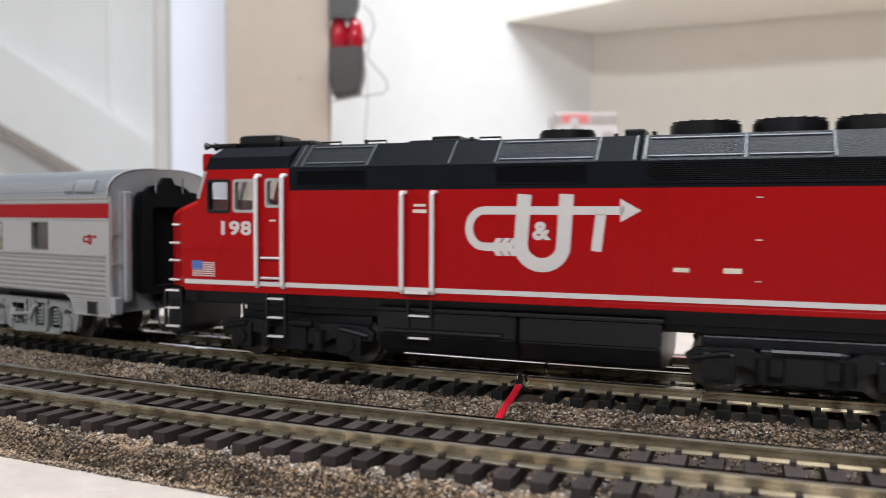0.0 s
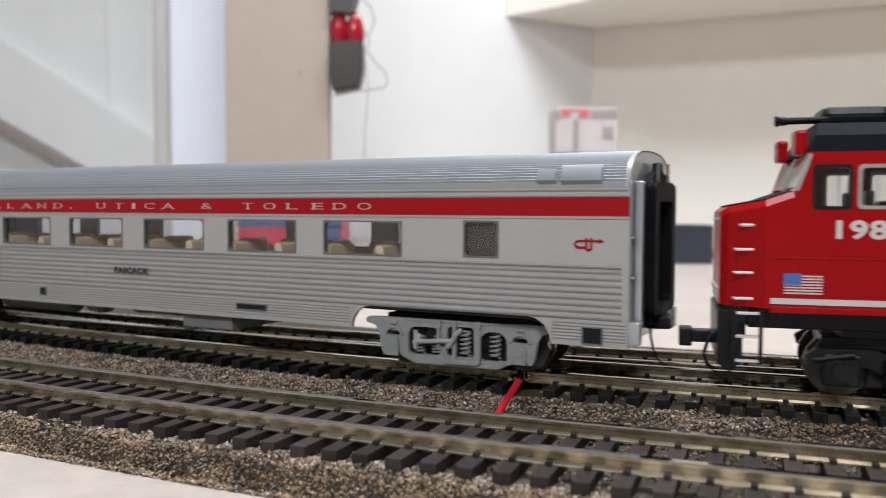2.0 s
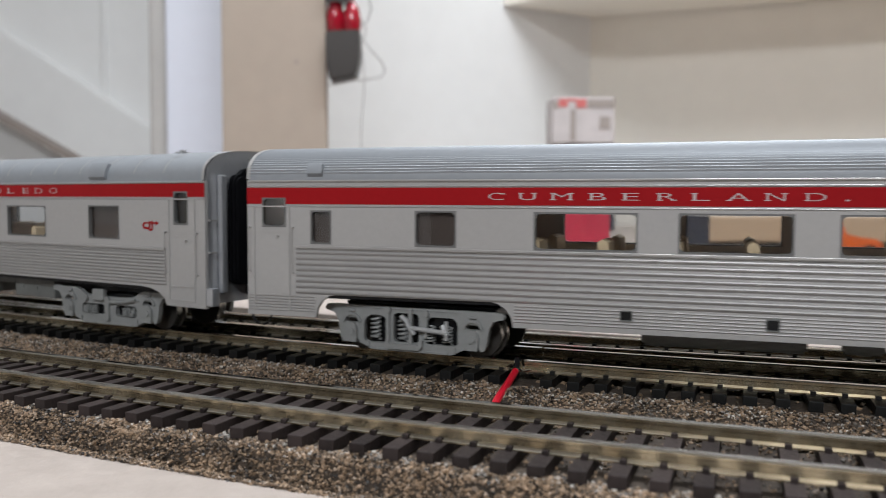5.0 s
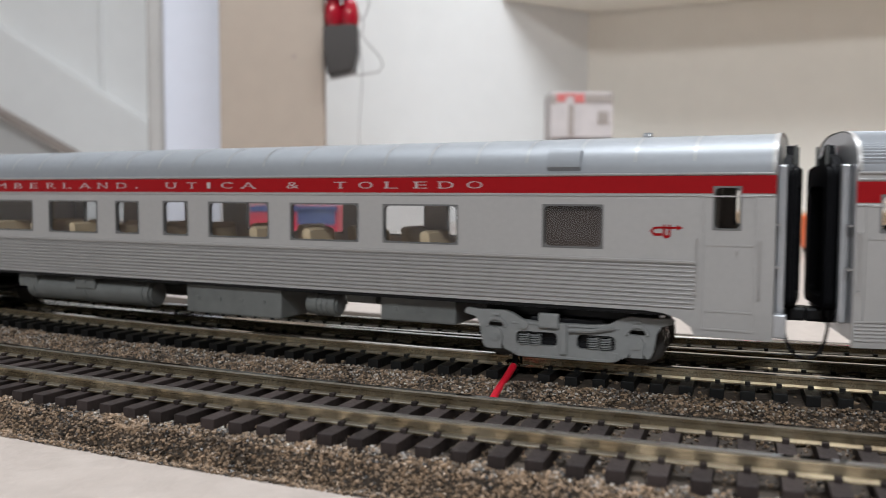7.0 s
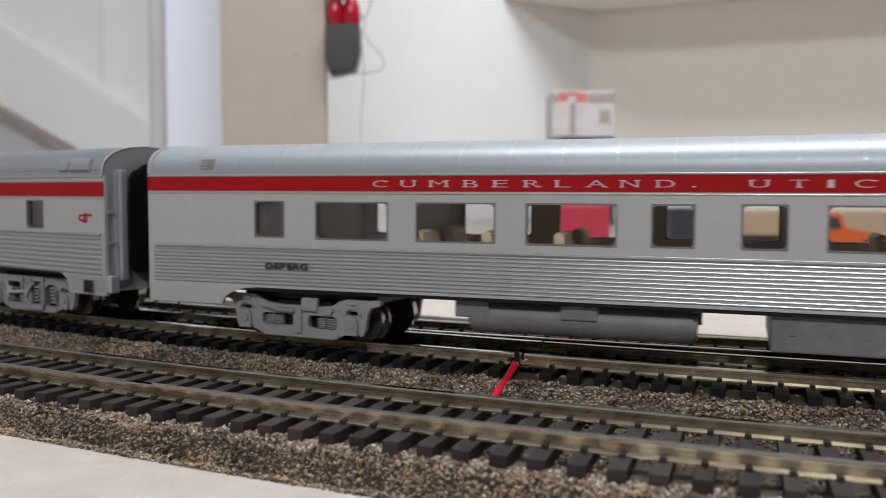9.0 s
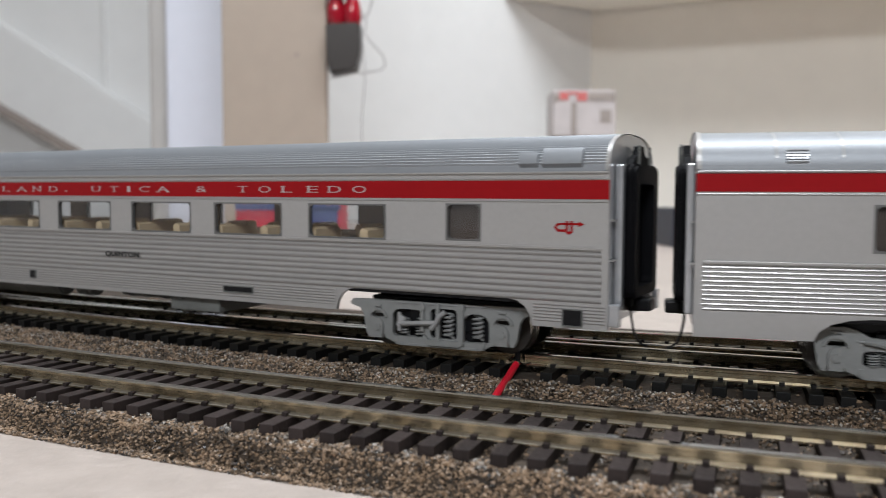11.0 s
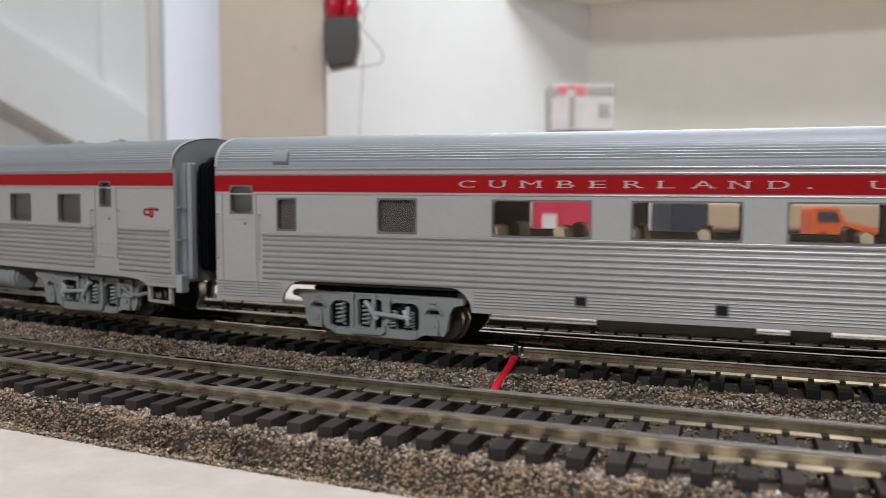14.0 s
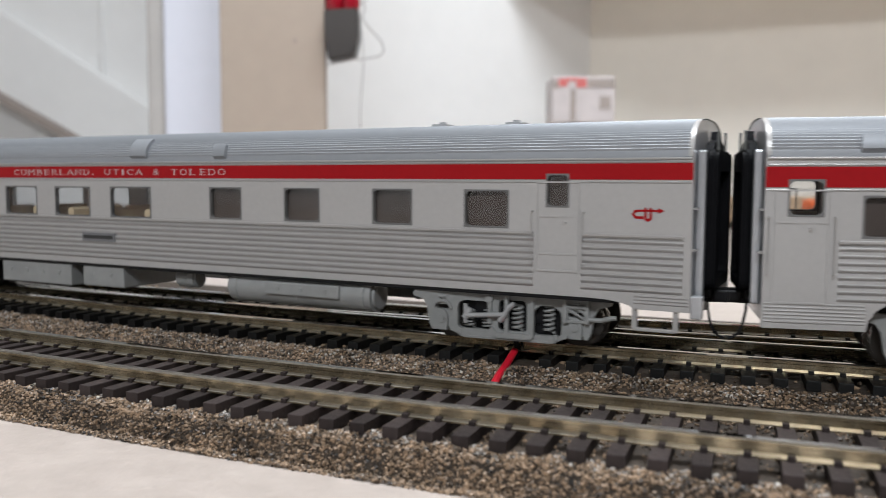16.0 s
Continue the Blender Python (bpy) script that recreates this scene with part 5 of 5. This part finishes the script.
        bmesh.ops.bevel(bm, geom=[e for e in bm.edges], offset=.3, segments=2, affect="EDGES")
        part("fuel_tank", bm, BLACK, lo)
    bm = bmesh.new()
    box(bm, -66.5, -2.5, -16.0, 16.0, 13.7, 14.6, .15)
    rod(bm, (-64, -17.2, 9.4), (-36, -17.2, 9.4), .7, 8)
    part("tank_pipe", bm, BLACK, lo)
    bm = bmesh.new()
    prism(bm, [(-127.5, 16.5), (-122.8, 16.5), (-122.8, 6.5), (-125, 4.2), (-127.5, 6)], -13, 13)
    bmesh.ops.bevel(bm, geom=list(bm.edges), offset=.3, segments=2, affect="EDGES")
    part("pilot", bm, BLACK, lo, "black pilot and snow plough")
    bm = bmesh.new()
    box(bm, -132.5, -126.5, -1.5, 1.5, 8.2, 10.8, .3)
    box(bm, -134.5, -131.8, -2.4, 1.4, 7.4, 11.4, .5)
    cp = part("coupler", bm, BLACK, lo)
    bm = bmesh.new()
    for yy in (-6, -4.4):
        tube(bm, [(-127.4, yy, 11), (-128.8, yy, 9.4), (-129.6, yy, 6.6), (-129, yy, 4.4), (-127.6, yy, 3.4)], .35, 6)
    part("brake_hose", bm, BLACK, cp)
    # white marks: number, flag, door labels
    words("198", -107.6, -99.0, 32.2, 3.5, y - .1, lo, WHITE, .035)
    bm = bmesh.new()
    for k in range(7):
        box(bm, -116.2, -109.6, y - .12, y, 20.3 + k * .53, 20.3 + k * .53 + .27)
    part("flag_bars", bm, WHITE, lo)
    bm = bmesh.new()
    box(bm, -116.3, -113.2, y - .16, y - .02, 22.0, 24.1)
    part("flag_canton", bm, material("flag_blue", (.06, .12, .36), .5), lo)
    for a, b, z0, z1 in ((-56.6, -53.8, 37.4, 38.0), (-56.8, -53.6, 36.0, 36.8), (-.6, 2.4, 24.4, 25.3), (8.8, 12.2, 24.4, 25.4)):
        bm = bmesh.new()
        box(bm, a, b, y - .12, y, z0, z1)
        part("door_label", bm, CREAM, lo, "small cream data plate")
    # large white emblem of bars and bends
    bm = bmesh.new()
    ya, yb = y - .10, y - .02
    arc = [(-40.2 + 3.4 * math.cos(radians(t)), 32.7 + 3.9 * math.sin(radians(t))) for t in range(90, 271, 15)]
    stroke(bm, [(-10.5, 36.6), (-30, 36.6)] + arc + [(-34.0, 28.8)], 1.75, ya, yb)
    prism(bm, [(-11.2, 39.0), (-7.0, 36.6), (-11.2, 34.2)], ya, yb)
    for k in range(3):
        prism(bm, [(-37.4 + k * 1.75, 26.9), (-38.6 + k * 1.75, 28.8), (-37.4 + k * 1.75, 30.7), (-36.0 + k * 1.75, 30.7), (-37.2 + k * 1.75, 28.8), (-36.0 + k * 1.75, 26.9)], ya - .02, yb)
    part("emblem", bm, WHITE, lo, "white arrow band emblem")
    bm = bmesh.new()
    ua = [(-27.4 + 4.6 * math.cos(radians(t)), 29.4 + 4.3 * math.sin(radians(t))) for t in range(180, 361, 15)]
    stroke(bm, [(-31.2, 40.0)] + [(-32.0 + .0, 29.9)] + ua[1:-1] + [(-22.8, 29.9), (-22.2, 40.0)], 3.0, ya - .06, yb - .03)
    stroke(bm, [(-15.1, 36.0), (-16.0, 28.2)], 2.1, ya, yb)
    part("emblem", bm, WHITE, lo, "white bend and bar of the emblem")
    words("&", -29.4, -25.5, 32.3, 3.9, y - .1, lo, WHITE, .04)
    # trucks stand on the arc
    sets = []
    for x in (-88.5, 23.5):
        lat = (4900 - x * x) / 2 / (R0 * 1000)
        sets += truck(lo, x, "loco", math.degrees(math.asin(x * .001 / R0)), -lat)
    return lo, sets


loco, sets_loco = locomotive()


# ---- things against the wall ----
CORD = material("cord_pale_grey", (.42, .41, .40), .5)


def hanging_lantern():
    h = thing("hanging_lantern", "red glossy lantern with dark bracket hung beside the post", "lantern")
    bm = bmesh.new()
    for cx, cz, r in ((-.1183, .228, .0099), (-.1010, .226, .0099)):
        g = bmesh.ops.create_uvsphere(bm, u_segments=20, v_segments=14, radius=r)["verts"]
        bmesh.ops.scale(bm, vec=(1, 1, 2.3), verts=g)
        bmesh.ops.translate(bm, vec=(cx, .905, cz), verts=g)
    part("red_lens", bm, LAMP_RED, h, "shiny red lens", scale=1, smooth=True)
    bm = bmesh.new()
    prism(bm, [(-.1278, .214), (-.1270, .190), (-.1235, .1615), (-.0960, .1665), (-.0915, .186), (-.0915, .216)], .888, .920)
    bmesh.ops.bevel(bm, geom=list(bm.edges), offset=.002, segments=2, affect="EDGES")
    part("base", bm, DARK_BROWN, h, scale=1)
    bm = bmesh.new()
    prism(bm, [(-.1275, .246), (-.1275, .30), (-.094, .30), (-.098, .262), (-.104, .246)], .893, .918)
    part("bracket", bm, DARK_BROWN, h, scale=1)
    bm = bmesh.new()
    pts = [(-.0925, .905, .232), (-.086, .905, .220), (-.088, .905, .206), (-.080, .905, .196), (-.068, .905, .183), (-.0655, .905, .174), (-.070, .905, .168),
           (-.082, .905, .166), (-.094, .905, .164)]
    tube(bm, pts, .0009, 6)
    tube(bm, [(-.0925, .906, .262), (-.084, .906, .254), (-.080, .906, .240), (-.085, .906, .226), (-.0925, .906, .222)], .0009, 6)
    tube(bm, [(-.127, .899, .158), (-.112, .903, .1615), (-.094, .906, .166)], .0009, 6)
    pts = [(-.092 + .002 * math.sin(k), .930, .20 - .02 * k) for k in range(11)]
    tube(bm, pts, .0006, 6)
    part("cord", bm, CORD, h, "thin grey cord", scale=1)


hanging_lantern()


def carton(name, label, x, yd, w, d, z0, z1, mat, rz=0, band=None, top=None):
    """A box with a lid seam and, if given, a coloured band or top, standing on z0."""
    c = thing(name, label, "box", "boxes at the wall")
    bm = bmesh.new()
    box(bm, -w / 2, w / 2, -d / 2, d / 2, 0, z1 - z0, min(w, d) * .03)
    part("body", bm, mat, c, scale=1)
    h = z1 - z0
    if band:
        bm = bmesh.new()
        for a, b, c0, c1 in band[1]:
            box(bm, -w / 2 + a * w, -w / 2 + b * w, -d / 2 - .0012, -d / 2 + .001, c0 * h, c1 * h)
        part("printed_panel", bm, band[0], c, scale=1)
    if top:
        bm = bmesh.new()
        box(bm, -w / 2 - .001, w / 2 + .001, -d / 2 - .001, d / 2 + .001, h * .82, h + .001, .001)
        part("lid", bm, top, c, scale=1)
    c.matrix_basis = pose(x, yd, z0, 0, 0, rz)
    return c


CARD_TAUPE = material("faded_taupe_print", (.36, .31, .28), .6, 0, .1, 60, 20)
PALE_RED = material("faded_red_card", (.62, .16, .15), .6, 0, .1, 60, 20)
# row of boxes and models on the table behind the train; az is sideways metres per metre of distance
carton("model_box", "red box with a blue end on the table", -.183 * .66, .66, .080, .05, TABLE, .0275, PINK_RED, 0, band=(BLUE_BOX, [(0, 1, .86, 1.0), (.62, .98, .6, .9)]))
carton("paper_box", "white card box on the table", -.050 * .64, .64, .040, .05, TABLE, .030, WHITE_BOX, 4)
carton("model_box", "pink-red printed box on the table", .150 * .66, .66, .056, .05, TABLE, .027, PINK_RED, -3, band=(WHITE_BOX, [(.1, .3, .3, .7), (.6, .9, .15, .3)]))
carton("dark_box", "dark blue-black box on the table", .283 * .74, .74, .034, .05, TABLE, .024, DARK_BOX, 5)
carton("storage_case", "black stacked case under a white carton", .168 * 1.30, 1.30, .080, .07, TABLE, .122, DARK_BOX, 0, band=(PINK_RED, [(0, .35, .55, .95)]))
carton("carton", "white carton with red printed corners on a dark case", .160 * 1.30, 1.30, .094, .08, .1222, .192, CARTON_CARD, 0,
       band=(PALE_RED, [(.10, .24, .78, .95), (.38, .54, .76, .95), (.24, .38, .90, .96)]))


def carton_print():
    c = bpy.data.objects["carton"]
    bm = bmesh.new()
    box(bm, .006, .046, -.0416, -.0395, .054, .066)
    box(bm, .024, .040, -.0416, -.0395, .022, .040)
    box(bm, -.046, -.039, -.0416, -.0395, .052, .064)
    box(bm, -.020, -.012, -.0413, -.0395, .004, .050)
    part("printed_panel", bm, CARD_TAUPE, c, "faded taupe printed marks", scale=1)


carton_print()


def ledge():
    le = thing("wooden_ledge", "tan wooden board standing behind the orange truck", "board")
    bm = bmesh.new()
    box(bm, .245, 1.0, .80, .83, -.0033, .0212, .002)
    part("board", bm, WOOD, le, scale=1)
    bm = bmesh.new()
    box(bm, .247, 1.0, .802, .828, TABLE, -.0034, .0005)
    part("foot_strip", bm, DARK_BROWN, le, "dark strip at the foot", scale=1)


ledge()


def toy_truck():
    t = thing("orange_truck", "orange model truck with black tyres on the table", "model truck")
    bm = bmesh.new()
    prism(bm, [(0, 6), (0, 30), (3, 32), (20, 32), (25, 20), (48, 17), (52, 13), (52, 6)], -12, 12)
    bmesh.ops.bevel(bm, geom=list(bm.edges), offset=.8, segments=2, affect="EDGES")
    part("body", bm, ORANGE, t)
    bm = bmesh.new()
    prism(bm, [(4, 20.5), (4, 29), (18, 29), (21.5, 20.5)], -12.4, 12.4)
    part("cab_window", bm, DARK_BOX, t)
    for x in (9, 42):
        for yy in (-1, 1):
            bm = bmesh.new()
            rod(bm, (x, yy * 8, 6.5), (x, yy * 13, 6.5), 6.5, 24)
            wh = part("wheel", bm, TYRE, t)
            bm = bmesh.new()
            rod(bm, (x, yy * 13, 6.5), (x, yy * 13.4, 6.5), 3.6, 18)
            part("rim", bm, WHITE_BOX, wh, "pale wheel rim")
    t.matrix_basis = pose(.436 * .64, .64, TABLE, 0, 0, -4)


toy_truck()


# ---- what moves: the train, and its wheels ----
PLACES = [(loco, .59373, .07, sets_loco), (coach_one, .30752, .104, sets_one), (diner, .01469, .104, sets_two), (coach_two, -.29415, .104, sets_three),
          (sleeper, -.59508, .104, sets_four)]


def motions():
    for ob, s, half, sets in PLACES:
        walk(ob, [(k / 2, car_pose(s + run(k / 2), half)) for k in range(33)])
        for wheel, x, rad in sets:
            rows = []
            for k in range(0, 161):
                turn = (run(k / 10) - run(0)) / (rad * .001)
                rows.append((k / 10, Matrix.Translation((x, 0, rad * .001)) @ Matrix.Rotation(turn, 4, "Y")))
            walk(wheel, rows)


motions()
